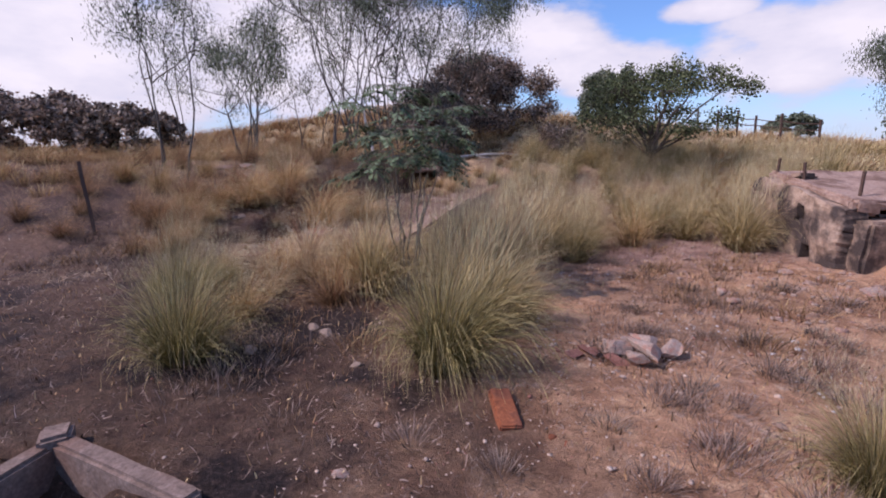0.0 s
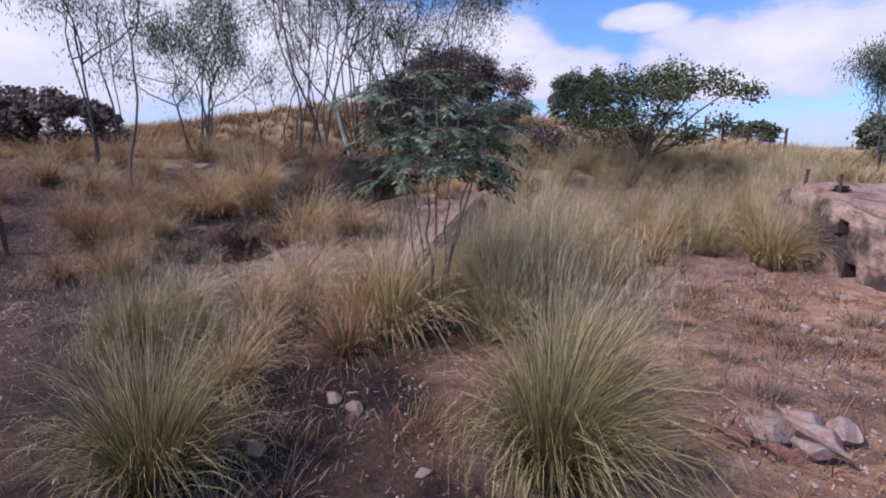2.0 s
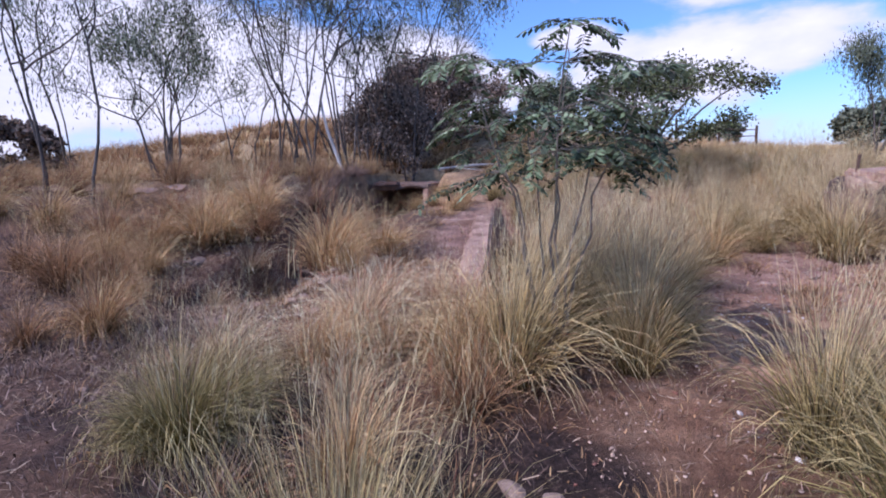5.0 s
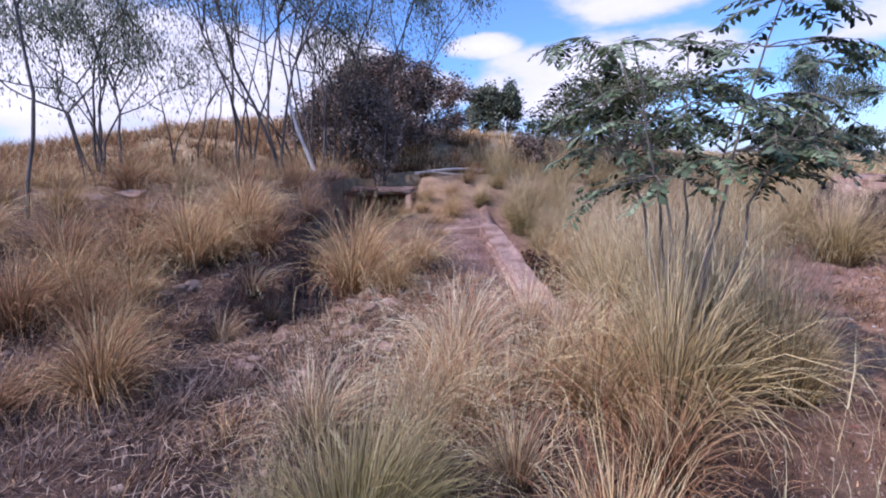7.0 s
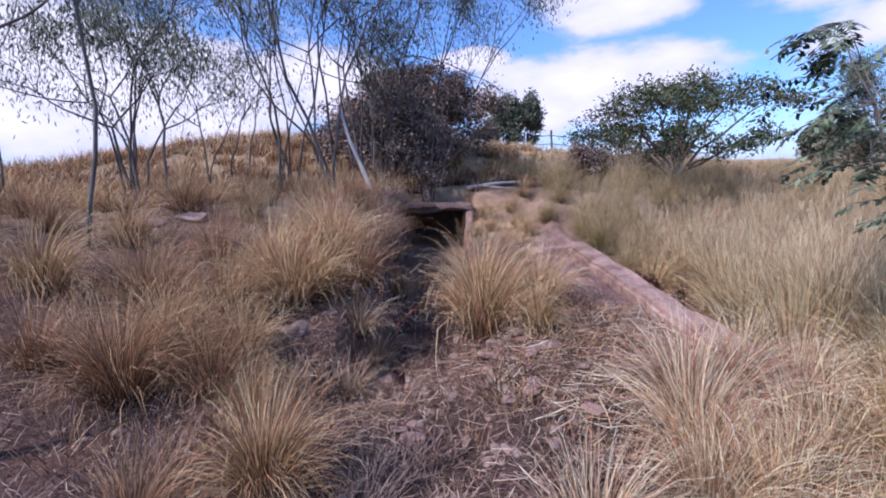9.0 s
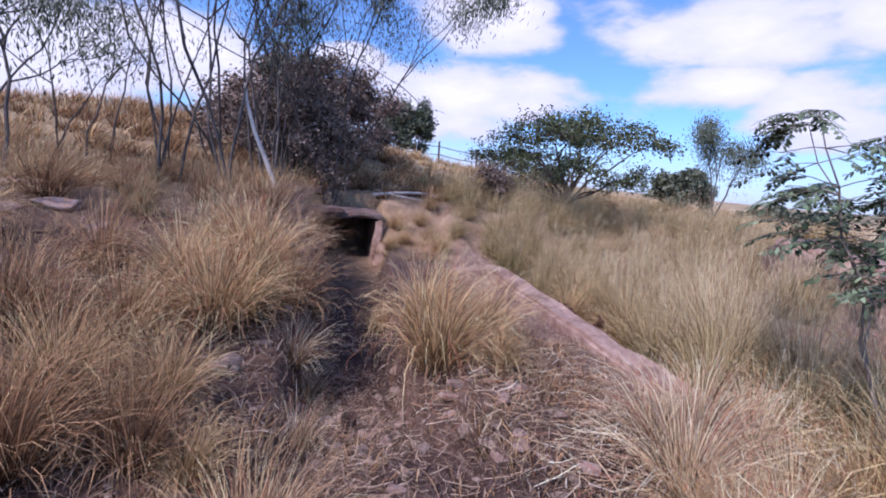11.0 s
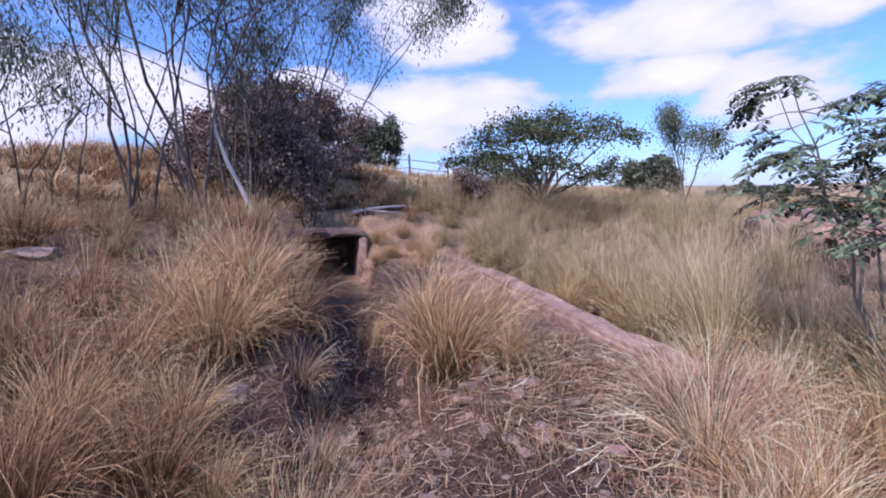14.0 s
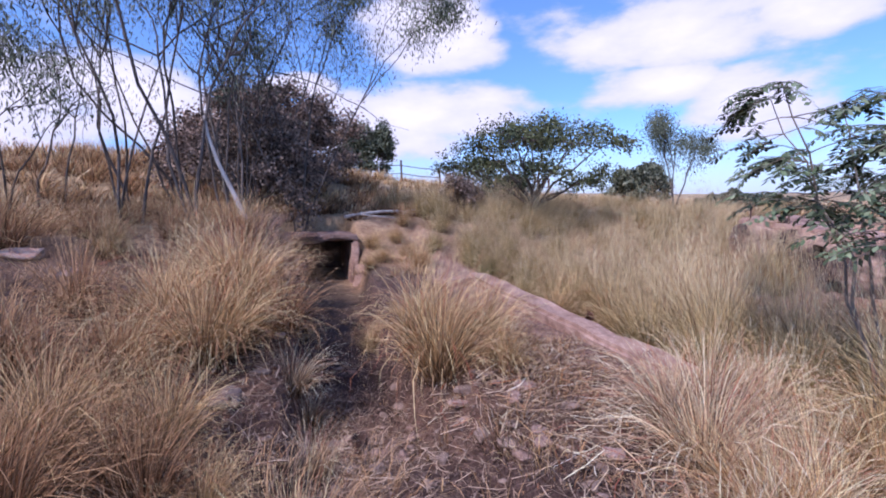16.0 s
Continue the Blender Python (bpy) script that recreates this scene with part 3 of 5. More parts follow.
def culvert():
    top = tagged(new("culvert_mouth"), "collapsed concrete culvert mouth with a slab over a dark opening", "culvert")
    top.matrix_basis = pose(trench_x(13.5), 13.5, 0.0, 0, 0, -25)
    def put(name, size, at, seed, mat=M_LINTEL, rot=0, label="", jit=0.025, lean=0):
        ob = part(name, bm_mesh(name, rough_block(size, 7, jit, seed, 0.035), mat), top, label)
        ob.matrix_basis = pose(*at, 0, lean, rot)
    put("lintel_slab", (1.42, 1.9, 0.11), (0.02, 1.04, 1.03), 1, label="cracked earth-brown slab", jit=0.05)
    put("broken_lip", (0.6, 0.4, 0.09), (-0.3, 0.16, 1.1), 8, M_EARTHY, 8, jit=0.05)
    put("jamb", (0.24, 1.9, 1.15), (-0.64, 1.0, -0.1), 2, M_EARTHY, jit=0.04)
    put("jamb", (0.15, 1.9, 1.14), (0.57, 1.0, -0.1), 3, M_KERB, label="pale pinkish leaning jamb", jit=0.03, lean=4)
    put("back_wall", (1.1, 0.25, 1.2), (0, 1.75, -0.1), 4, M_EARTHY)
    put("fallen_slab", (0.16, 0.45, 0.55), (0.66, -0.28, 0.1), 6, M_KERB, 20, "leaning broken slab", lean=10)


culvert()


def holed_wall(ln, high, thick, holes, seed):
    """A worn wall along -y, with square holes through it."""
    n, m = 42, 24
    cy, cz = ln / n, high / m
    keep = {(i, k) for i in range(n) for k in range(m)
            if not any(a < (i + 0.5) * cy < b and c < (k + 0.5) * cz < d for a, b, c, d in holes)}
    bm = bmesh.new()
    made = {}

    def vert(side, i, k):
        if (side, i, k) not in made:
            p = Vector((thick * side, -i * cy, k * cz))
            d = noise.noise_vector(p * 2.2 + Vector((seed, 0, 0))) * 0.05 + noise.noise_vector(p * 9) * 0.018
            edge = max(0.0, 1 - (m - k) / 3) + max(0.0, 1 - i / 2) + max(0.0, 1 - (n - i) / 2)
            p.z *= 1 - 0.22 * (i / n) ** 1.3
            p += d * (1 + edge)
            p.z -= 0.05 * max(0.0, noise.noise(p * 1.7 + Vector((0, 0, seed)))) * (k == m) * 2
            p.x += 0.05 * edge * (1 if side == 0 else -1) * 0.6
            made[(side, i, k)] = bm.verts.new(p)
        return made[(side, i, k)]

    for i, k in keep:
        bm.faces.new((vert(0, i, k), vert(0, i + 1, k), vert(0, i + 1, k + 1), vert(0, i, k + 1))[::-1])
        bm.faces.new((vert(1, i, k), vert(1, i + 1, k), vert(1, i + 1, k + 1), vert(1, i, k + 1)))
        for di, dk, e in ((-1, 0, ((i, k), (i, k + 1))), (1, 0, ((i + 1, k + 1), (i + 1, k))), (0, -1, ((i + 1, k), (i, k))), (0, 1, ((i, k + 1), (i + 1, k + 1)))):
            if (i + di, k + dk) not in keep:
                (a, b), (c, d) = e
                bm.faces.new((vert(0, a, b), vert(0, c, d), vert(1, c, d), vert(1, a, b)))
    bmesh.ops.recalc_face_normals(bm, faces=bm.faces)
    return bm


def tank():
    """The old water tank: thick stained walls, broken top edge, a drain hole."""
    top = tagged(new("concrete_tank"), "old stained concrete tank with a crumbling rim and a drain hole", "tank")
    top.matrix_basis = pose(5.7, 9.0, -0.02, 0, 0, -4.8)
    def put(name, size, at, seed, mat=M_TANK, jit=0.03, label="", rot=0):
        ob = part(name, bm_mesh(name, rough_block(size, 6, jit, seed, 0.05), mat), top, label)
        ob.matrix_basis = pose(*at, 0, 0, rot)
    bm = holed_wall(2.25, 1.7, 0.5, [(1.5, 1.74, 0.6, 0.85), (0.58, 0.74, 0.92, 1.08), (1.34, 1.5, 1.26, 1.46), (1.28, 1.4, 1.18, 1.3)], 31)
    ob = part("west_wall", bm_mesh("west_wall", bm, M_TANK), top)
    ob.location = (0, 0, -0.5)
    put("south_wall", (2.2, 0.5, 1.22), (1.3, -2.2, -0.5), 15, rot=4)
    ob = part("roof_slab", bm_mesh("roof_slab", rough_block((2.5, 2.15, 0.15), 9, 0.035, 16, 0.04), M_KERB), top, "cracked slab with loose rubble")
    ob.matrix_basis = pose(1.45, -1.06, 0.99, 9, 0, 0)
    put("rim_stub", (0.3, 0.42, 0.12), (0.45, -0.6, 1.16), 17, M_TANK, 0.03)
    put("drain_back", (0.2, 1.6, 0.9), (0.8, -1.2, -0.15), 18, M_LINTEL)
    put("broken_chunk", (0.35, 0.4, 0.24), (0.38, -2.05, 0.76), 19, M_KERB, 0.05)
    return top


tank()


def stub_post(x, y, z, h, lean):
    ob = tagged(new("iron_stub", bm_mesh("iron_stub", post_bm(h, 0.035), M_RUSTY)), "short rusty iron post standing on the concrete tank", "post", "posts on the tank")
    ob.matrix_basis = pose(x, y, z, lean, lean * 0.6, 20)


def post_bm(h, w):
    """Angle-iron post: an L section, slightly bent."""
    bm = bmesh.new()
    t = w * 0.22
    ring = [(0, 0), (w, 0), (w, t), (t, t), (t, w), (0, w)]
    prev = None
    for k in range(7):
        z = h * k / 6
        o = 0.012 * h * math.sin(k * 0.9)
        cur = [bm.verts.new((x + o, y, z)) for x, y in ring]
        if prev:
            for i in range(6):
                bm.faces.new((prev[i], prev[(i + 1) % 6], cur[(i + 1) % 6], cur[i]))
        else:
            bm.faces.new(cur[::-1])
        prev = cur
    bm.faces.new(prev)
    return bm


for sx, sy, sz, sh, sl in ((5.92, 8.75, 1.12, 0.38, 3), (5.97, 8.12, 1.05, 0.4, -3), (6.05, 7.1, 0.93, 0.42, 2)):
    stub_post(sx, sy, sz, sh, sl)


def broken_kerb():
    """Corner of a sunken concrete frame around a rubble pit."""
    top = tagged(new("pit_frame"), "corner of a low concrete frame round a rubble pit", "kerb")
    top.matrix_basis = pose(-2.2, 2.52, -0.22, 0, 0, 0)
    for size, at, rot, s in (((0.12, 1.15, 0.27), (0.5, -0.24, 0), 64, 21), ((0.12, 0.85, 0.26), (-0.1, -0.46, 0), -10, 22), ((0.16, 0.17, 0.31), (-0.01, 0.0, 0), 30, 23)):
        ob = part("kerb_bar" if s != 23 else "corner_block", bm_mesh("kerb_bar", rough_block(size, 4, 0.012, s, 0.02), M_LINTEL), top)
        ob.matrix_basis = pose(*at, 0, 0, rot)


broken_kerb()

# ---- grass tussocks ----
WIND = (0.24, 0.06)
KINDS = {"g": M_GREEN, "o": M_OLIVE, "d": M_GOLD, "p": M_PALE, "r": M_RUST, "b": M_TWIG}
LABELS = {"g": "green-tinged grass tussock with arching blades", "o": "tall olive and straw grass tussock with feathery tops",
          "d": "dry golden grass tussock, soft and drooping", "p": "bleached pale straw tussock with stiff blades",
          "r": "small reddish brown dry grass tussock"}
# blades, spread, droop, root, blade width, stalks, stalk height
SHAPES = {"g": (1350, 0.7, 2.8, 0.15, 0.0043, 240, 1.38), "o": (580, 0.56, 2.3, 0.15, 0.005, 200, 1.38), "d": (600, 0.68, 3.0, 0.15, 0.0052, 60, 1.12),
          "p": (400, 0.9, 2.2, 0.13, 0.0054, 30, 1.12), "r": (450, 0.78, 2.5, 0.13, 0.0052, 60, 1.2)}
TEMPLATES = {}
for ki, (kk, (bn, bsp, bdr, brt, bw, bst, btl)) in enumerate(SHAPES.items()):
    TEMPLATES[kk] = [tuft_mesh(100 * ki + j, bn, 0.8, bsp * (0.85 + 0.1 * j), bdr * (1.15 - 0.1 * j), brt, bw, KINDS[kk], (WIND[0] * (1.3 - 0.3 * j), WIND[1] + 0.06 * (j - 1)), bst, M_PLUME if kk in "og" else None, btl) for j in range(5)]

TUSSOCKS = {
    "start": [
(0.02, 3.64, 1.06, "g"), (-2.15, 3.78, 0.88, "g"), (-0.85, 5.85, 0.95, "o"), (-1.2, 6.1, 0.75, "d"), (-1.3, 5.5, 0.58, "r"), (-2.1, 6.23, 0.55, "d"), (-2.1, 4.9, 0.6, "d"), (2.11, 2.12, 0.55, "g"), (0.8, 4.75, 0.5, "o"), ],
    "east": [
(3.11, 10.83, 0.8, "o"), (4.01, 10.52, 0.95, "o"), (5.03, 10.89, 0.8, "o"), (4.36, 10.32, 0.45, "g"), (5.47, 10.37, 0.8, "o"), (5.15, 8.38, 0.9, "o"), (5.59, 9.40, 0.7, "o"), (2.52, 9.93, 0.55, "d"), (4.64, 10.01, 0.5, "g"), ],
    "tank side": [
(1.5, 8.1, 0.95, "o"), (1.65, 9.3, 0.9, "o"), (0.12, 6.75, 0.9, "o"), (0.1, 7.5, 0.8, "o"), (1.05, 7.1, 0.85, "o"), (0.75, 6.6, 0.7, "o"), (2.2, 7.95, 0.7, "o"), (-0.6, 6.95, 0.5, "p"), (0.62, 7.5, 0.9, "o"), (1.94, 10.55, 0.6, "g"), (4.9, 9.5, 0.85, "o"), (4.1, 9.5, 0.85, "o"), (5.7, 9.3, 0.8, "o"), (6.4, 9.5, 0.75, "o"), (2.4, 8.9, 0.7, "o"), ],
    "culvert side": [
(0.6, 12.7, 0.45, "d"), (1.3, 12.8, 0.5, "o"), (1.7, 12.2, 0.55, "o"), (0.25, 13.3, 0.45, "d"), (1.95, 13.3, 0.5, "o"), (0.95, 13.5, 0.45, "d"), (1.5, 11.6, 0.5, "g"), (-0.1, 12.5, 0.35, "d"), (2.5, 12.6, 0.6, "o"), (0.3, 14.2, 0.4, "r"), (1.6, 14.1, 0.45, "d"), (2.3, 14.1, 0.5, "o"), (0.2, 11.9, 0.3, "d"), ],
    "mid": [
(-2.95, 5.35, 0.75, "g"), (0.4, 4.45, 0.82, "o"), (-2.13, 6.50, 0.5, "d"), (-3.24, 5.47, 0.4, "g"), (0.3, 6.1, 0.88, "o"), (0.85, 6.2, 0.4, "g"), (0.1, 5.75, 0.6, "o"), (1.09, 7.72, 0.95, "o"), (5.08, 8.11, 0.8, "o"), (2.11, 9.83, 0.8, "o"), (2.01, 11.23, 0.6, "g"), ],
    "kerb": [
(-2.22, 8.72, 0.92, "d"), (-2.0, 9.25, 0.85, "d"), (-1.48, 8.95, 0.68, "d"), (-1.93, 8.3, 0.52, "d"), (-1.6, 7.15, 0.58, "p"), (-1.75, 6.35, 0.52, "p"), (-3.52, 8.5, 0.38, "p"), (-4.24, 8.75, 0.55, "d"), (-3.05, 9.45, 0.36, "p"), (-3.3, 10.6, 0.75, "d"), (-1.9, 6.78, 0.72, "p"), (-1.4, 6.4, 0.6, "p"), (-1.0, 6.75, 0.65, "p"), (-2.33, 6.32, 0.6, "p"), (-2.95, 6.38, 0.55, "p"), (-1.75, 10.4, 0.4, "d"), (-0.55, 12.2, 0.35, "d"), (-2.72, 5.72, 0.45, "g"), (-1.2, 6.0, 0.55, "d"), (-1.13, 7.07, 0.6, "p"), (-0.15, 6.68, 0.6, "o"), (-2.05, 5.7, 0.5, "p"), ],
    "west": [
(-3.22, 9.36, 0.4, "p"), (-4.43, 8.31, 0.5, "r"), (-4.72, 8.89, 0.6, "d"), (-3.24, 10.36, 0.8, "d"), (-4.22, 8.15, 0.35, "d"), (-3.89, 10.15, 0.6, "d"), (-4.41, 10.44, 0.6, "r"), (-3.55, 9.69, 0.6, "d"), (-4.85, 9.54, 0.6, "r"), (-4.27, 9.43, 0.45, "d"), (-2.32, 11.09, 0.4, "d"), (-4.17, 7.40, 0.6, "r"), (-4.92, 8.38, 0.6, "r"), ],
    "bank": [
(-3.80, 9.55, 0.7, "d"), (-3.11, 9.82, 0.6, "r"), (-4.36, 9.43, 0.6, "r"), (-4.96, 9.59, 0.6, "r"), (-2.43, 11.16, 0.5, "r"), (-4.18, 7.33, 0.5, "d"), (-5.02, 8.52, 0.6, "r"), (-4.73, 7.29, 0.4, "r"), (-5.48, 8.81, 0.5, "r"), (-4.52, 8.52, 0.5, "r"), (-6.17, 7.80, 0.4, "r"), ],
    "north": [
(2.91, 9.86, 0.75, "o"), (5.84, 8.60, 0.85, "o"), (3.29, 11.31, 0.5, "g"), (3.26, 12.85, 0.8, "o"), (5.04, 12.96, 0.7, "o"), (7.05, 12.95, 0.7, "d"), (0.72, 11.59, 0.5, "g"), (0.28, 11.94, 0.5, "d"), (6.71, 10.89, 0.7, "o"), (6.76, 9.58, 0.8, "o"), ],
}


def scatter(region, gap, seed, kinds, heights, keep):
    """Well spaced random places for more tussocks."""
    r = np.random.RandomState(seed)
    out = []
    for _ in range(3000):
        x, y = r.uniform(region[0], region[1]), r.uniform(region[2], region[3])
        if keep(x, y) and all((x - o[0]) ** 2 + (y - o[1]) ** 2 > gap * gap for o in out + TUSSOCKS["west"] + TUSSOCKS["bank"] + TUSSOCKS["east"] + TUSSOCKS["north"]):
            out.append((x, y, r.uniform(*heights), kinds[r.randint(len(kinds))]))
    return out


TUSSOCKS["bank slope"] = scatter((-7.5, -1.4, 7.6, 13.2), 0.84, 61, "rrrd", (0.42, 0.75), lambda x, y: x < trench_x(y) - 0.85 and y - 0.25 * x > 9.4)
TUSSOCKS["lower field"] = scatter((0.6, 8.5, 8.2, 14.2), 0.74, 62, "ooood", (0.55, 0.85), lambda x, y: x > wall_x(y) + 0.45 and y > 7.4 + 0.35 * x and not (x > 4.8 and y < 9.2))
rs = np.random.RandomState(11)
for zone, rows in TUSSOCKS.items():
    for gx, gy, gh, kk in rows:
        if -0.6 < gx - wall_x(gy) < 0.25 and 7.4 < gy < 12 or 5.5 < gx < 8.2 and 6.5 < gy < 9.3:
            continue
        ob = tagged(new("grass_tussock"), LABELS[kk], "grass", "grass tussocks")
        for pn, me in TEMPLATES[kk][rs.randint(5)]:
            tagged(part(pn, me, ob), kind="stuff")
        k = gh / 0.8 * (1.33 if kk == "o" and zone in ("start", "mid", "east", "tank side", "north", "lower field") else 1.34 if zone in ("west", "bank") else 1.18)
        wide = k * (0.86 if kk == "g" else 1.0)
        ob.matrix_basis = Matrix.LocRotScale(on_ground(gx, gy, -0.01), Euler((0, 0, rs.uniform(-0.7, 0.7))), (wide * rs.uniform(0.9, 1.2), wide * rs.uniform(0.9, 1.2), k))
PATHLINE = [(0, 0), (-0.6, 0.55), (-1.0, 1.4), (-1.8, 2.2), (-2.8, 3.1), (-3.8, 4.4), (-4.5, 5.3), (-4.85, 5.8)]


def off_path(x, y):
    return min(math.hypot(x - a, y - b) for a, b in PATHLINE)


# scattered smaller clumps and the field beyond, joined by colour
def strew(name, label, count, region, kind, height, n, width, seed, segs=3, clear=1.3):
    r = np.random.RandomState(seed)
    bn, bsp, bdr, brt, bw, bst = SHAPES[kind][:6]
    out = []
    tries = 0
    while len(out) < count and tries < count * 12:
        tries += 1
        x, y = r.uniform(region[0], region[1]), r.uniform(region[2], region[3])
        if not region[4](x, y) or off_path(x, y) < clear:
            continue
        if -0.9 < x - wall_x(y) < 0.2 and 7.0 < y < 12.2:
            continue
        if abs(x - trench_x(y)) < 0.5 and 8.5 < y < 15.4:
            continue
        if 4.9 < x < 8.6 and 4.6 < y < 9.3:
            continue
        h = height * r.uniform(0.6, 1.25)
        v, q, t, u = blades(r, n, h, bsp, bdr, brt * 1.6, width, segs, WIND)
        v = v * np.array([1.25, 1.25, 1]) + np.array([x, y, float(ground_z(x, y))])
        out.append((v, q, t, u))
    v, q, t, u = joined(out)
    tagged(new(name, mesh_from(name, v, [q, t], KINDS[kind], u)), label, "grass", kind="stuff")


east = lambda x, y: x > wall_x(y) + 0.25 and y > 8.8 + 0.2 * x
strew("field_grass", "waving olive grass between the wall and the trees", 100, (0.5, 15, 13.6, 18, east), "o", 0.78, 190, 0.0065, 21)
strew("field_grass", "dry golden grass between the wall and the trees", 40, (0.5, 15, 13.0, 18, east), "d", 0.55, 150, 0.0065, 22)
bank = lambda x, y: x < trench_x(y) - 0.9 and y - 0.25 * x > 9.2 and (y > 12.8 or x < -7.2)
strew("bank_grass", "reddish dry grass on the western bank", 110, (-14, -1, 7, 17, bank), "r", 0.55, 130, 0.006, 23)
strew("bank_grass", "golden dry grass on the western bank", 100, (-14, -1, 7, 17, bank), "d", 0.65, 140, 0.006, 24)
hill = lambda x, y: True
strew("hill_grass", "dry golden grass covering the far hill", 1050, (-24, 26, 16, 34, hill), "d", 0.6, 26, 0.022, 25, 2)
strew("hill_grass", "pale dry grass covering the far hill", 560, (-24, 28, 16, 36, hill), "p", 0.6, 26, 0.022, 26, 2)
strew("hill_grass", "reddish dry grass below the trees", 500, (-16, 6, 14.5, 24, hill), "r", 0.6, 60, 0.015, 27, 2)
plain = lambda x, y: x > 7.5 and y < 0.9 * x + 6
strew("plain_grass", "pale dry grass on the open field behind the tank", 700, (7, 40, 3, 34, plain), "p", 0.42, 24, 0.02, 28, 2)
strew("plain_grass", "bleached dry grass on the open field behind the tank", 560, (7, 50, 3, 40, plain), "p", 0.42, 32, 0.022, 29, 2)
SHAPES["b"] = (90, 0.85, 0.6, 0.12, 0.0045, 0)
wisp = lambda x, y: (x < -0.9 and y < 5.2) or x < -3.2
strew("dry_wisps", "low wispy purple-brown dead herbs among the litter", 190, (-6.5, -0.9, 1.0, 8.4, wisp), "b", 0.24, 60, 0.0052, 41, 3, 0.85)
wisp_east = lambda x, y: x > 1.2 and y < 6.5 and lump(np.array([x]), np.array([y]), 1.4, 8)[0] > 0
strew("dry_wisps", "low wispy grey-brown dead herbs on bare earth", 60, (1.2, 5.2, 1.2, 6.5, wisp_east), "b", 0.2, 60, 0.0048, 42, 3, 1.1)
scrub = lambda x, y: -1.5 < x - trench_x(y) < -0.4
strew("dead_scrub", "dark tangled dead scrub on the shaded trench bank", 120, (-4.6, -0.4, 10.2, 14.2, scrub), "b", 0.34, 70, 0.005, 43, 3, 1.5)
near_plain = lambda x, y: not (x < 8.4 and y < 8.9)
strew("plain_grass", "bleached dry grass on the near edge of the field", 190, (5.6, 15, 3.2, 14, near_plain), "p", 0.55, 80, 0.009, 35)
strew("plain_grass", "olive dry grass on the near edge of the field", 110, (5.6, 13, 8.8, 14, near_plain), "o", 0.65, 90, 0.009, 36)
wild = lambda x, y: x < -3.5 or (x < -0.5 and y > 4) or x > 2.6
strew("low_grass", "sparse low reddish grass among the litter", 260, (-9, 5.5, 0.5, 8.6, wild), "r", 0.28, 60, 0.0055, 30, 3, 1.0)
low = lambda x, y: x < wall_x(y) and x > trench_x(y) + 0.7
strew("strip_grass", "low straw grass on the strip between trench and wall", 24, (-3.6, 1, 6.2, 12.5, low), "d", 0.2, 120, 0.005, 31, 3, 1.5)

# ---- trees ----


def fitted(segs, tips, half, high):
    """Scales a grown tree so that its twigs reach half metres out and high metres up."""
    t = np.array(tips)
    kx = half / np.percentile(np.hypot(t[:, 0], t[:, 1]), 97)
    kz = high / np.percentile(t[:, 2], 99)
    k = np.array([kx, kx, kz])
    return [(a * k, b * k, r0, r1) for a, b, r0, r1 in segs], [p * k for p in tips]


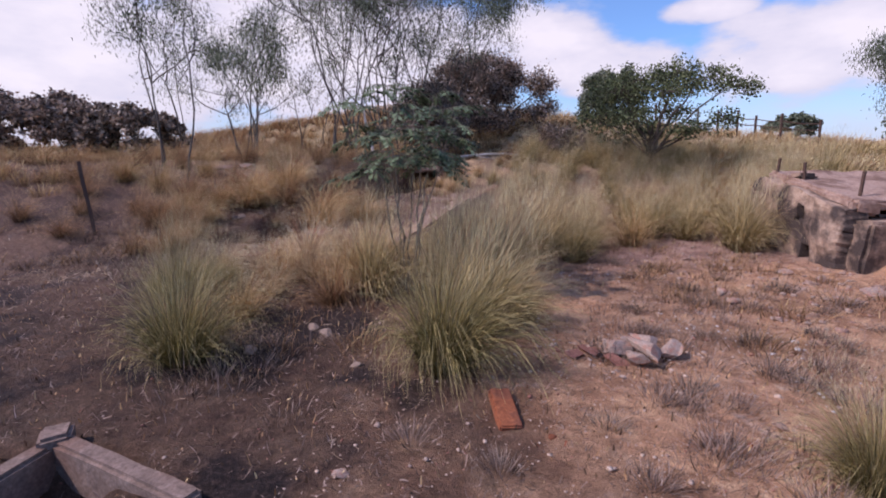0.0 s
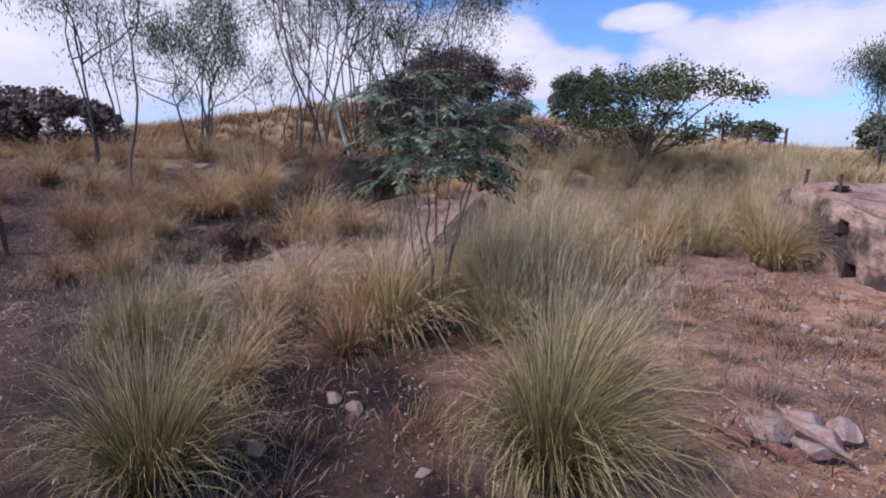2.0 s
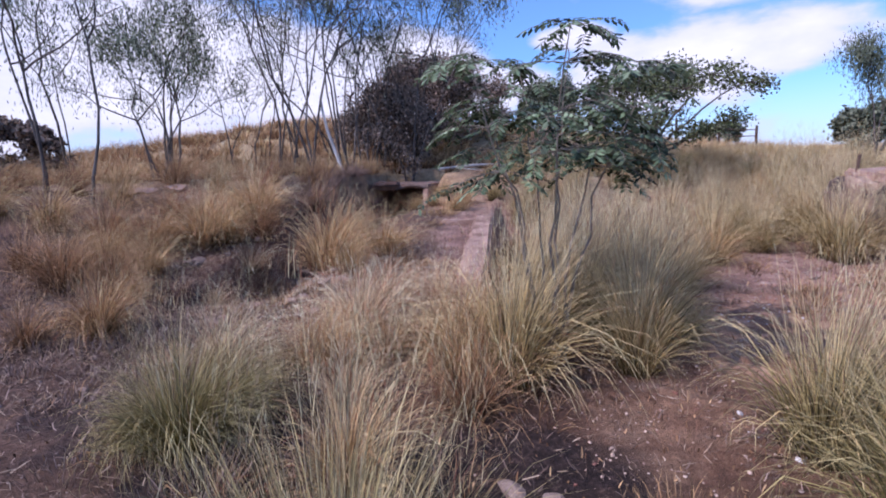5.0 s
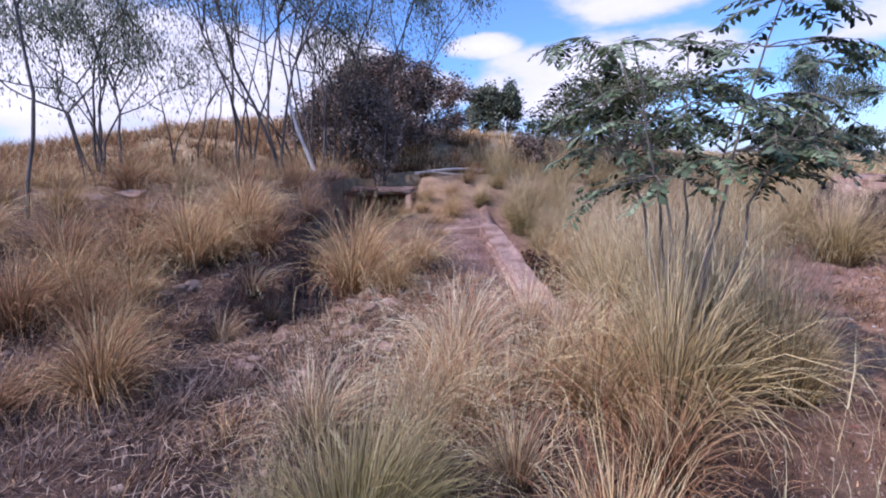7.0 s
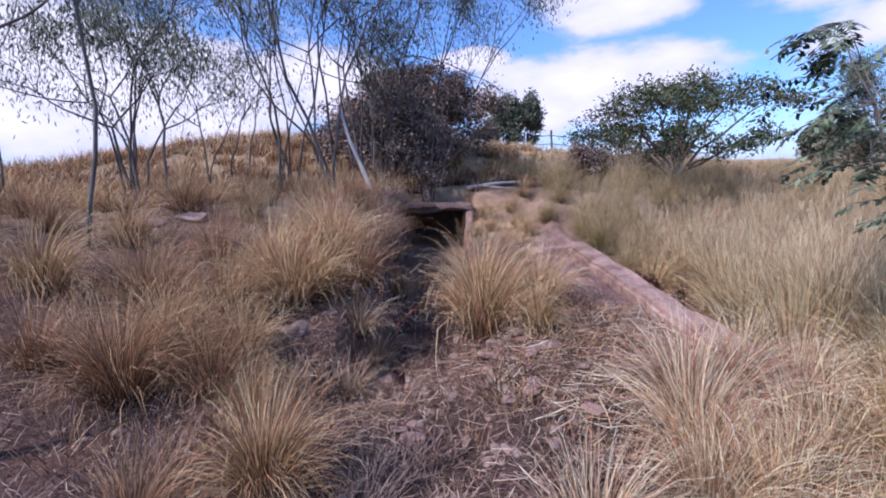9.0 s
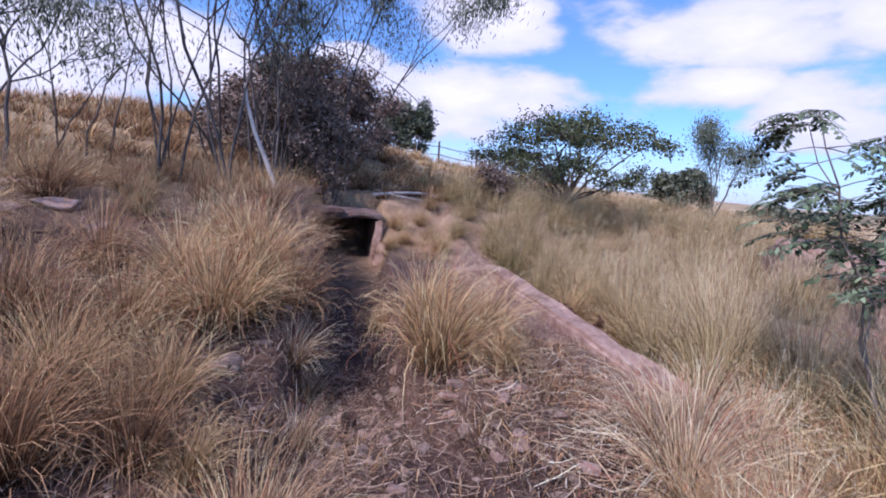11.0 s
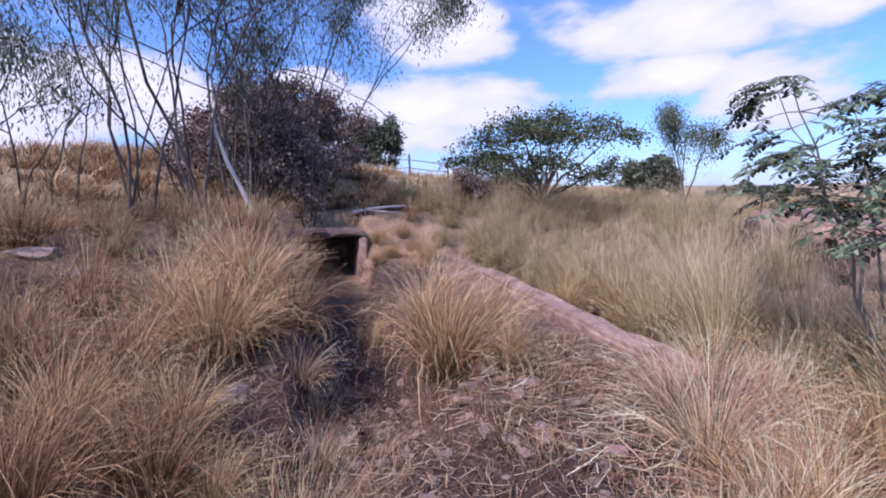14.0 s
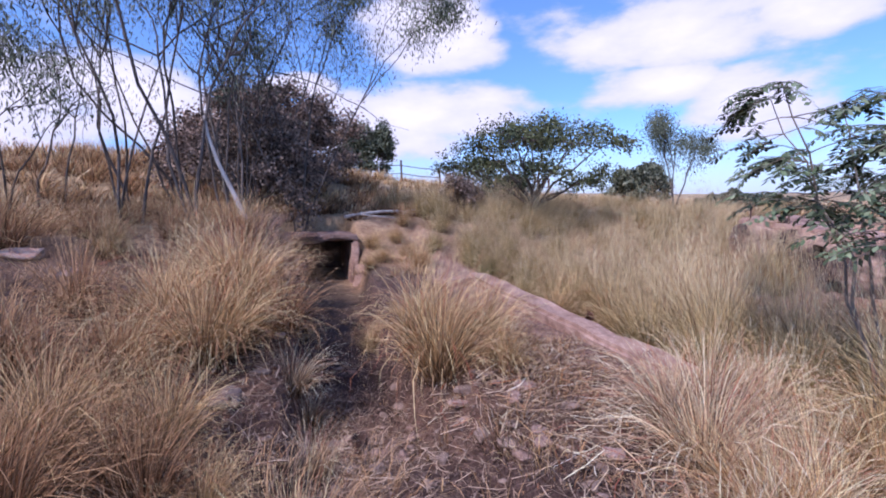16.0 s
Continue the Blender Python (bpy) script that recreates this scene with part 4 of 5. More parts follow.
def acacia(at, seed):
    """Spreading flat-topped tree: short forked trunk, limbs to layered pads of small leaves."""
    r = np.random.RandomState(seed)
    segs, centres = [], []
    right, ahead = np.array((0.6, -0.8, 0)), np.array((0.8, 0.6, 0))
    # pads: across, along, height, radius, half thickness
    pads = [(-0.6, 0.1, 2.4, 0.9, 0.32), (0.4, 0.3, 2.5, 0.85, 0.34), (1.35, -0.1, 2.2, 0.75, 0.28), (2.1, 0.0, 1.95, 0.55, 0.2), (-1.4, 0.0, 2.0, 0.8, 0.34),
            (-2.15, 0.2, 1.5, 0.65, 0.3), (-1.5, -0.6, 1.25, 0.7, 0.4), (-0.7, 0.5, 0.95, 0.75, 0.42), (-1.1, -0.2, 0.7, 0.65, 0.4), (1.25, -0.3, 0.95, 0.6, 0.26), (1.85, 0.2, 1.2, 0.4, 0.2),
            (0.0, 0.9, 2.2, 0.75, 0.32), (-0.3, -1.3, 2.0, 0.8, 0.34), (0.9, -1.2, 1.85, 0.65, 0.26), (0.0, 1.2, 1.55, 0.6, 0.32), (-1.3, 1.1, 1.65, 0.75, 0.36), (0.3, -1.6, 1.2, 0.55, 0.3), (-0.9, 0.2, 1.6, 0.5, 0.34)]
    for i, (a, l, z, rad, th) in enumerate(pads):
        c = right * a + ahead * l + np.array((0, 0, z))
        p = np.array((0.06 * math.cos(i * 2.1), 0.06 * math.sin(i * 2.1), 0.15))
        d = c - p
        for k in range(6):
            f0, f1 = k / 6, (k + 1) / 6
            q = np.array((0, 0, 0.15)) + np.array((d[0] * f1 ** 1.15, d[1] * f1 ** 1.15, d[2] * f1 ** 0.8)) + r.normal(0, 0.05, 3) * (f1 < 1)
            segs.append((p, q, 0.045 * (1 - 0.75 * f0), 0.045 * (1 - 0.75 * f1)))
            p = q
        tips = []
        n = int(60 * rad * rad + 14)
        for k in range(n):
            g, h = r.uniform(0, 6.28), math.sqrt(r.uniform(0, 1))
            e = c + np.array((math.cos(g) * h * rad * r.uniform(0.85, 1.15), math.sin(g) * h * rad, th * (1 - h * h) * r.uniform(-0.8, 1.15) - 0.08 * h + r.normal(0, 0.06)))
            m = (c + e) / 2 - np.array((0, 0, 0.06)) + r.normal(0, 0.04, 3)
            if k % 2 == 0:
                segs.append((c * 0.97 + p * 0.03, m, 0.012, 0.008))
                segs.append((m, e, 0.008, 0.004))
            tips.append(e)
        centres += tips
    segs.append((np.array((0, 0, -0.4)), np.array((0, 0, 0.28)), 0.14, 0.1))
    wide = np.array((0.95, 1.0, 0.97))
    segs = [(a * wide, b * wide, r0, r1) for a, b, r0, r1 in segs]
    centres = [c * wide for c in centres]
    return tree("spreading_tree", at, segs, leaf_cloud(r, centres, 22, 0.11, 0.038, 1.7), M_BARK, M_LEAF, "broad spreading green thorn tree on the grassy rise", sides=5)


def eucalypt(at, seed, stems, height, leafy, label="slender grey-barked gum tree with thin drooping foliage", radius=0.027, lean=0.3, size=None):
    r = np.random.RandomState(seed)
    groups, tips = [], []
    for k in range(stems):
        segs = []
        groups.append(segs)
        a, tl = r.uniform(0, 6.28), r.uniform(0.2, 1.0) * lean
        d = (math.cos(a) * math.sin(tl), math.sin(a) * math.sin(tl), math.cos(tl))
        grow(r, (r.normal(0, 0.12), r.normal(0, 0.12), -0.1), d, height * r.uniform(0.42, 0.6), radius * r.uniform(0.7, 1.2), 3, segs, tips, 0.3, 0.34, (2, 3), 0.58, 0.42, 5, 0.0, 2)
    if size:
        counts = [len(g) for g in groups]
        flat, tips = fitted([sg for g in groups for sg in g], tips, *size)
        groups = [flat[sum(counts[:i]):sum(counts[:i + 1])] for i in range(stems)]
    # foliage gathers in hanging bunches towards the twig ends
    peak = max(p[2] for p in tips)
    bunch = [p for p in tips if r.uniform() < 0.08 + 0.6 * (p[2] / peak) ** 2 - 0.3 * (p[2] < 0.4 * peak)]
    leaf = leaf_cloud(r, bunch, int(leafy * 4.2), 0.18, 0.047, 5.0, 0.42) if leafy and bunch else None
    return tree("gum_tree", at, groups, leaf, M_EUCBARK, M_EUCLEAF, label, "tree", "gum trees", 4)


def bush_tree(at, seed, half, height, mat, label, per=10, name="bushy_tree", size=0.045, stems=7, open_out=0.75):
    r = np.random.RandomState(seed)
    segs, tips = [], []
    for k in range(stems):
        a, tl = k * 6.28 / stems + r.uniform(-0.4, 0.4), r.uniform(0.25, open_out)
        d = (math.cos(a) * math.sin(tl), math.sin(a) * math.sin(tl), math.cos(tl))
        grow(r, (r.normal(0, 0.1), r.normal(0, 0.1), -0.1), d, height * 0.4, height * 0.018, 4, segs, tips, 0.15, 0.35, (2, 3), 0.62, 0.6, 4)
    segs, tips = fitted(segs, tips, half, height)
    return tree(name, at, segs, leaf_cloud(r, tips, per, height * 0.06, size, 1.8), M_BARK, mat, label, sides=4)


def sapling(at, seed):
    """Several whippy stems with level, feathered sprays of paired leaflets."""
    r = np.random.RandomState(seed)
    top = tagged(new("leafy_sapling"), "slender multi-stemmed sapling with feathered green leaves among tall grass", "tree")
    top.location = at
    twigs, fronds = [], []
    # stems: way out, reach, height
    for a, reach, high in ((0.3, 0.6, 2.3), (1.5, 0.75, 2.5), (2.2, 0.75, 2.55), (3.3, 0.6, 2.3), (4.4, 0.5, 2.45), (0.9, 0.45, 2.45), (5.5, 0.55, 2.2)):
        out = np.array((math.cos(a), math.sin(a), 0.0))
        p, stem = np.array((math.cos(a) * 0.1, math.sin(a) * 0.1, -0.1)), []
        for k in range(10):
            f = (k + 1) / 10
            q = out * (0.1 + reach * f ** 1.7) + np.array((0, 0, high * f)) + r.normal(0, 0.022, 3)
            stem.append((p, q, 0.017 * (1 - 0.8 * k / 10), 0.017 * (1 - 0.8 * f)))
            p = q
            if f < 0.65:
                continue
            # level side twigs, longest at mid height
            for j in range(6 if f < 0.85 else 3):
                g = r.uniform(0, 6.28)
                d = np.array((math.cos(g), math.sin(g), r.uniform(-0.15, 0.45))) + out * 0.5
                d /= np.linalg.norm(d)
                ln = r.uniform(0.25, 0.6) * (1.25 - 0.75 * f)
                u = q
                for i in range(4):
                    d = d + np.array((0, 0, -0.1)) + r.normal(0, 0.08, 3)
                    d /= np.linalg.norm(d)
                    w = u + d * ln / 4
                    twigs.append((u, w, 0.005 - 0.0008 * i, 0.0042 - 0.0008 * i))
                    u = w
                    if i > 0:
                        fronds.append((u, d))
            if f == 1.0:
                fronds += [(q, np.array((math.cos(g), math.sin(g), 0.5))) for g in r.uniform(0, 6.28, 4)]
        v, q = pipe([stem[0][0]] + [sg[1] for sg in stem], [0.017] + [sg[3] for sg in stem], 6)
        part("stem", mesh_from("stem", v, q, M_STEM, smooth=True), top)
    V, Q, U = [], [], []
    for at_p, ahead in fronds:
        if r.uniform() < 0.12:
            continue
        g = r.uniform(-1.3, 1.3)
        d = np.array((ahead[0] * math.cos(g) - ahead[1] * math.sin(g), ahead[0] * math.sin(g) + ahead[1] * math.cos(g), 0.25 * ahead[2] + r.uniform(-0.1, 0.3)))
        d /= np.linalg.norm(d)
        ln, p, hue = r.uniform(0.16, 0.34), np.array(at_p), r.uniform(0, 1)
        for j in range(8):
            d = d + np.array((0, 0, -0.1))
            d /= np.linalg.norm(d)
            q0 = p + d * ln / 8
            twigs.append((p, q0, 0.0022, 0.0018))
            p = q0
            sd = np.cross(d, (0, 0, 1.0))
            sd /= np.linalg.norm(sd) + 1e-9
            for sg in (-1, 1):
                tip = p + (sd * sg * 0.9 + d * 0.4) * r.uniform(0.05, 0.075) + np.array((0, 0, r.uniform(-0.04, 0.005)))
                m, wd, n = (p + tip) / 2, d * 0.017, len(V)
                V += [p, m + wd, tip, m - wd]
                Q.append((n, n + 1, n + 2, n + 3))
                U += [(min(1.0, max(0.0, hue + r.uniform(-0.3, 0.3))), r.uniform(0, 1))] * 4
    tagged(part("foliage", mesh_from("foliage", np.array(V), np.array(Q), M_SAPLEAF, np.array(U)), top), kind="stuff")
    v, q = tubes(twigs, 3)
    tagged(part("leaf_stalk", mesh_from("leaf_stalk", v, q, M_STEM), top), kind="stuff")


acacia(on_ground(5.75, 13.8, 0.1), 5)
sapling(on_ground(-0.44, 6.1), 9)
for gx, gy, st, hh, lf, sd in ((-5.55, 11.0, 1, 5.2, 5, 1), (-5.5, 13.8, 4, 3.2, 8, 2), (-2.5, 14.3, 3, 6.5, 7, 3), (-3.2, 15.3, 3, 6.2, 6, 4),
                               (-1.7, 14.9, 4, 6.0, 7, 6), (-0.9, 16.2, 4, 6.4, 13, 7), (-4.6, 16.4, 2, 3.4, 2, 8), (-4.0, 17.4, 2, 3.6, 2, 10),
                               (-6.6, 11.8, 2, 4.6, 5, 12), (-0.1, 15.4, 4, 6.4, 24, 13), (-2.0, 17.0, 3, 6.4, 8, 14), (-1.3, 15.4, 4, 3.8, 1, 15),
                               (-3.0, 16.6, 3, 5.6, 7, 16), (-5.9, 15.6, 5, 4.4, 10, 17), (0.5, 17.0, 4, 5.2, 9, 18), (-7.4, 14.2, 2, 4.6, 6, 19)):
    eucalypt(on_ground(gx, gy), sd, st, hh, lf, lean=0.14 if gy < 12 else 0.26)
DARK = "dense dark thorn bush under the gum trees"
bush_tree(on_ground(1.45, 20.3, -0.3), 31, 3.1, 3.1, M_DARKLEAF, DARK, 13, size=0.05, stems=17, open_out=1.35)
bush_tree(on_ground(-0.5, 16.6), 32, 1.5, 2.3, M_DARKLEAF, DARK, 6, size=0.04, stems=12, open_out=1.0)
for bx, by, bw, bh, sd in ((-12.0, 16.0, 2.4, 1.9, 34), (-9.6, 15.6, 1.6, 1.5, 35), (-14.5, 15.0, 2.4, 2.1, 36)):
    bush_tree(on_ground(bx, by), sd, bw, bh, M_DARKLEAF, "dark rounded bush at the foot of the western bank", 9, size=0.07)
bush_tree(on_ground(3.15, 14.2), 38, 0.75, 0.95, M_DARKLEAF, "low brown shrub beside the fallen branch", 5, "low_shrub", 0.03)
bush_tree(on_ground(0.32, 8.9), 39, 0.3, 0.34, M_DEADLEAF, "dead red-brown shrub in the hollow beside the wall", 5, "low_shrub", 0.03)
bush_tree(on_ground(0.62, 9.7), 40, 0.3, 0.4, M_DEADLEAF, "dead red-brown shrub in the hollow beside the wall", 5, "low_shrub", 0.03)
eucalypt(on_ground(11.05, 12.3), 41, 3, 3.7, 22, "young gum tree standing alone in the field", 0.035, 0.2, (0.95, 3.35))
for bx, by, bw, bh, sd in ((15.0, 15.3, 1.3, 1.7, 51), (14.5, 11.8, 1.0, 0.8, 52), (16.2, 23.2, 1.1, 1.1, 53), (8.75, 25.0, 0.9, 2.3, 54), (7.9, 25.4, 1.0, 2.2, 55), (19, 12.5, 1.6, 0.7, 56), (31, 23, 2.6, 2.0, 57)):
    bush_tree(on_ground(bx, by), sd, bw, bh, M_EUCLEAF, "rounded grey-green bush far off on the field", 7, size=0.07)

# ---- loose things on the ground ----


def lay_stone(x, y, w, d, h, seed, mat, label, name="stone", turn=None, tilt=0, lift=0.1):
    ob = tagged(new(name, bm_mesh(name, stone_bm(seed, 1.0, 4 if name == "rock" else 3, name == "rock"), mat)), label, "stone", "loose stones")
    ob.matrix_basis = Matrix.LocRotScale(on_ground(x, y, h * lift), Euler((radians(tilt), 0, seed * 1.3 if turn is None else radians(turn))), (w, d, h))


PALE_STONE = "pale weathered stone lying in the litter"
for i, (sx, sy, sw) in enumerate(((-1.71, 4.06, 0.16), (-0.71, 3.75, 0.13), (-1.14, 4.52, 0.15), (-2.58, 7.93, 0.15), (-3.77, 9.11, 0.17), (-2.29, 8.37, 0.16), (-3.1, 7.87, 0.09),
                                  (-2.5, 7.75, 0.1), (-4.08, 9.84, 0.26), (-3.06, 9.9, 0.16), (-4.23, 7.94, 0.13), (-3.84, 9.07, 0.2), (-1.31, 4.69, 0.15), (-3.73, 7.27, 0.13), (-3.53, 6.74, 0.11))):
    lay_stone(sx, sy, sw * 1.3, sw, sw * 0.6, 60 + i, M_STONE, PALE_STONE)
for i, (sx, sy, sw) in enumerate(((3.76, 4.72, 0.14), (4.45, 5.15, 0.22), (1.95, 3.21, 0.09), (2.06, 2.71, 0.09), (4.74, 6.55, 0.24), (4.94, 5.43, 0.3), (4.6, 5.9, 0.18), (5.0, 6.2, 0.25),
                                  (4.2, 6.9, 0.2), (3.9, 7.6, 0.14), (3.2, 6.4, 0.12), (2.7, 4.9, 0.1), (5.2, 5.6, 0.2), (3.4, 5.6, 0.1), (-0.55, 2.31, 0.1))):
    lay_stone(sx, sy, sw * 1.35, sw, sw * 0.5, 90 + i, M_ROCK if i % 3 else M_KERB, "pinkish rubble stone below the concrete tank" if sx > 3 else "small pale rubble stone on bare earth")
# stones lying about the trench
for i, (sx, sy, sw) in enumerate(((-2.5, 8.2, 0.11), (-2.62, 7.7, 0.13), (-2.45, 7.55, 0.1), (-3.15, 9.75, 0.15), (-3.5, 9.3, 0.14), (-3.0, 10.1, 0.13), (-2.9, 8.9, 0.1), (-4.0, 8.95, 0.12), (-3.3, 8.75, 0.09), (-2.2, 8.05, 0.08), (-3.8, 7.2, 0.11), (-3.3, 7.0, 0.12), (-2.7, 7.0, 0.1), (-3.0, 7.5, 0.08))):
    lay_stone(sx, sy, sw * 1.3, sw, sw * 0.55, 160 + i, M_STONE if i % 3 else M_ROCK, PALE_STONE)
r = np.random.RandomState(55)
for i in range(46):
    sx, sy, sw = r.uniform(-3.4, -1.9), r.uniform(7.0, 9.2), r.uniform(0.06, 0.17)
    lay_stone(sx, sy, sw * r.uniform(1.1, 1.6), sw, sw * 0.55, 220 + i, (M_STONE, M_ROCK, M_KERB)[i % 3], "broken angular stone in the rubble at the trench mouth", tilt=r.uniform(-20, 20), lift=0.25)
for i, (sx, sy, sw) in enumerate(((-4.66, 11.8, 0.42), (-5.15, 11.6, 0.36), (-4.95, 12.9, 0.5), (-4.4, 11.2, 0.22))):
    lay_stone(sx, sy, sw * 1.4, sw, sw * 0.38, 280 + i, M_ROCK, "flat pinkish stone slab lying on the western bank", tilt=6)
# the split outcrop by the path
for i, (sx, sy, sw, sd, sh) in enumerate(((1.66, 3.66, 0.36, 0.28, 0.24), (1.46, 3.8, 0.34, 0.3, 0.18), (1.74, 3.84, 0.34, 0.26, 0.22), (1.54, 3.56, 0.26, 0.2, 0.14), (1.84, 3.7, 0.24, 0.2, 0.16), (1.36, 3.66, 0.24, 0.2, 0.1), (1.6, 3.95, 0.26, 0.2, 0.12), (1.22, 3.84, 0.2, 0.18, 0.07))):
    lay_stone(1.56 + 0.92 * (sx - 1.58), 3.75 + 0.95 * (sy - 3.75), sw * 1.5, sd * 1.45, sh * 1.25, 120 + i, M_REDROCK if i in (5, 7) else M_ROCK, "cracked whitish rock breaking out of the earth", "rock", None, (i * 37) % 30 - 15, 0.3)
for i, (sx, sy, sw) in enumerate(((1.1, 3.78, 0.26), (1.2, 3.95, 0.16), (0.98, 3.9, 0.13), (0.65, 2.63, 0.1), (1.75, 2.5, 0.09))):
    lay_stone(sx, sy, sw, sw * 0.7, sw * 0.55, 130 + i, M_REDROCK if i < 3 else M_BRICK, "dark red broken stone" if i < 3 else "chip of orange fired clay", "rock")


def clay_slab():
    bm = rough_block((0.15, 0.42, 0.065), 3, 0.006, 41, 0.01)
    ob = tagged(new("clay_brick", bm_mesh("clay_brick", bm, M_BRICK)), "long rust-orange clay brick lying on the earth", "brick")
    ob.matrix_basis = pose(*on_ground(0.4, 2.92, -0.012), 6, 4, 6)


clay_slab()

# fallen bleached branch
r = np.random.RandomState(77)
top = tagged(new("fallen_branch"), "bleached forked branch lying on the rise", "branch")
top.location = on_ground(1.5, 14.72, 0.07)


def limb(name, pts, r0, r1):
    v, q = pipe(pts, [r0 + (r1 - r0) * k / (len(pts) - 1) for k in range(len(pts))], 8)
    part(name, mesh_from(name, v, q, M_PALEBARK, smooth=True), top)


limb("stem", [(-1.0, -0.1, -0.02), (-0.5, 0.0, 0.03), (0.0, 0.05, 0.06), (0.5, 0.08, 0.06), (0.95, 0.1, 0.0), (1.4, 0.1, -0.06)], 0.035, 0.028)
limb("fork", [(0.75, 0.09, 0.03), (1.0, 0.1, 0.09), (1.25, 0.12, 0.2), (1.45, 0.12, 0.26)], 0.022, 0.01)
limb("twig", [(0.3, 0.08, 0.05), (0.6, 0.2, 0.02), (1.0, 0.25, -0.04), (1.3, 0.2, -0.1)], 0.016, 0.008)
limb("twig", [(-0.6, 0.0, 0.02), (-0.4, -0.25, -0.02), (0.1, -0.4, -0.08)], 0.016, 0.008)
top = tagged(new("leaning_limb"), "pale bare dead limb leaning among the gum trunks", "branch")
top.location = on_ground(-2.05, 13.9, 0.0)
limb("stem", [(0.2, -0.3, -0.05), (0.05, -0.1, 0.5), (-0.1, 0.1, 1.0), (-0.18, 0.25, 1.45), (-0.2, 0.3, 1.75)], 0.042, 0.022)

# ---- fences ----


def wire_post(x, y, h, lean=0, label="rusty angle-iron fence post standing in dry grass", w=0.06, group="fence posts"):
    ob = tagged(new("fence_post", bm_mesh("fence_post", post_bm(h + 0.2, w), M_RUSTY)), label, "post", group)
    ob.matrix_basis = pose(*on_ground(x, y, -0.2), lean, lean, 15)


wire_post(-5.75, 7.9, 1.2, -4, "lone rusty iron post standing in reddish grass", 0.055, "")


def fence(name, pts, h, rails):
    """Iron posts with thin rails between them."""
    top = tagged(new(name), "open iron fence with thin rails on the grassy skyline", "fence")
    tops = []
    for i, (x, y) in enumerate(pts):
        g = on_ground(x, y, -0.2)
        ob = part("post", bm_mesh("post", post_bm(h * (1.15 if i % 2 else 1.0) + 0.2, 0.07), M_RUSTY), top)
        ob.location = g
        tops.append(np.array(g) + (0.03, 0.03, 0.2))
    for f in rails:
        for a, b in zip(tops, tops[1:]):
            m = (a + b) / 2 + np.array((0, 0, h * f - 0.05))
            v, q = tubes([(a + (0, 0, h * f), m, 0.02, 0.02), (m, b + (0, 0, h * f), 0.02, 0.02)], 5)
            part("rail", mesh_from("rail", v, q, M_RUSTY), top)


fence("iron_fence", [(10.2, 27.2), (11.0, 26.2), (12.6, 25.0)], 1.05, (0.9, 0.5))
fence("iron_fence", [(14.7, 19.6), (13.9, 20.7), (13.4, 21.6), (12.9, 22.1), (12.3, 22.6)], 1.0, (0.85, 0.6))

# ---- litter ----


def litter(name, label, count, region, length, mat, seed, lift=0.012, keep=None, width=0.004):
    """Short dry stalks lying on the ground."""
    r = np.random.RandomState(seed)
    x, y = r.uniform(region[0], region[1], count), r.uniform(region[2], region[3], count)
    if keep is not None:
        k = keep(x, y)
        x, y = x[k], y[k]
    n = len(x)
    a = r.uniform(0, 6.283, n)
    ln = length * r.uniform(0.4, 1.5, n)
    z = ground_z(x, y) + lift * r.uniform(0.2, 1.6, n)
    dx, dy = np.cos(a) * ln / 2, np.sin(a) * ln / 2
    w = width * r.uniform(0.6, 1.5, n)
    up = r.uniform(-0.02, 0.035, n) * (ln / length)
    cx = np.stack([x, y, z + 0.3 * np.abs(up)], 1)
    d = np.stack([dx, dy, up], 1)
    s = np.stack([-np.sin(a) * w, np.cos(a) * w, 0.3 * w], 1)
    bow = np.stack([-np.sin(a), np.cos(a), 0 * a], 1) * (r.normal(0, 0.12, n) * ln)[:, None]
    V = np.concatenate([cx - d - s, cx - d + s, cx + bow + s, cx + bow - s, cx + d + s * 0.5, cx + d - s * 0.5])
    i = np.arange(n)
    Q = np.concatenate([np.stack([i, n + i, 2 * n + i, 3 * n + i], 1), np.stack([3 * n + i, 2 * n + i, 4 * n + i, 5 * n + i], 1)])
    rnd = r.uniform(0, 1, n)
    U = np.tile(np.stack([rnd, r.uniform(0, 1, n)], 1), (6, 1))
    tagged(new(name, mesh_from(name, V, Q, mat, U)), label, "litter", kind="stuff")


litter("straw_litter", "scattered bleached grass stalks lying on the earth", 15000, (-7, 6, 0.6, 12), 0.07, M_STRAW, 201, width=0.0022, keep=lambda x, y: ((x < 0.8) & (y > 4.6)) | (np.random.RandomState(5).uniform(0, 1, len(x)) < 0.1))
litter("straw_litter", "matted straw around the trench", 12000, (-5.6, -0.6, 6.0, 10.4), 0.09, M_STRAW, 202, 0.025, None, 0.0018)
litter("straw_litter", "long bleached stalks strewn over rubble at the trench mouth", 2200, (-4.2, -1.3, 6.6, 9.6), 0.2, M_STRAW, 205, 0.035, None, 0.002)
litter("straw_litter", "pale trampled straw on the strip beside the wall", 2600, (-2.6, -0.4, 6.2, 8.6), 0.22, M_PALE, 206, 0.04, lambda x, y: x < wall_x(y) - 0.1, 0.0022)
litter("twig_litter", "dark dry twigs and leaf scraps on the earth", 21000, (-7, 6, 0.6, 12), 0.045, M_TWIG, 203, width=0.0022)
litter("leaf_litter", "small brown fallen leaves on the earth", 11000, (-6, 5, 0.6, 11), 0.018, M_RUST, 204, 0.01, None, 0.0038)


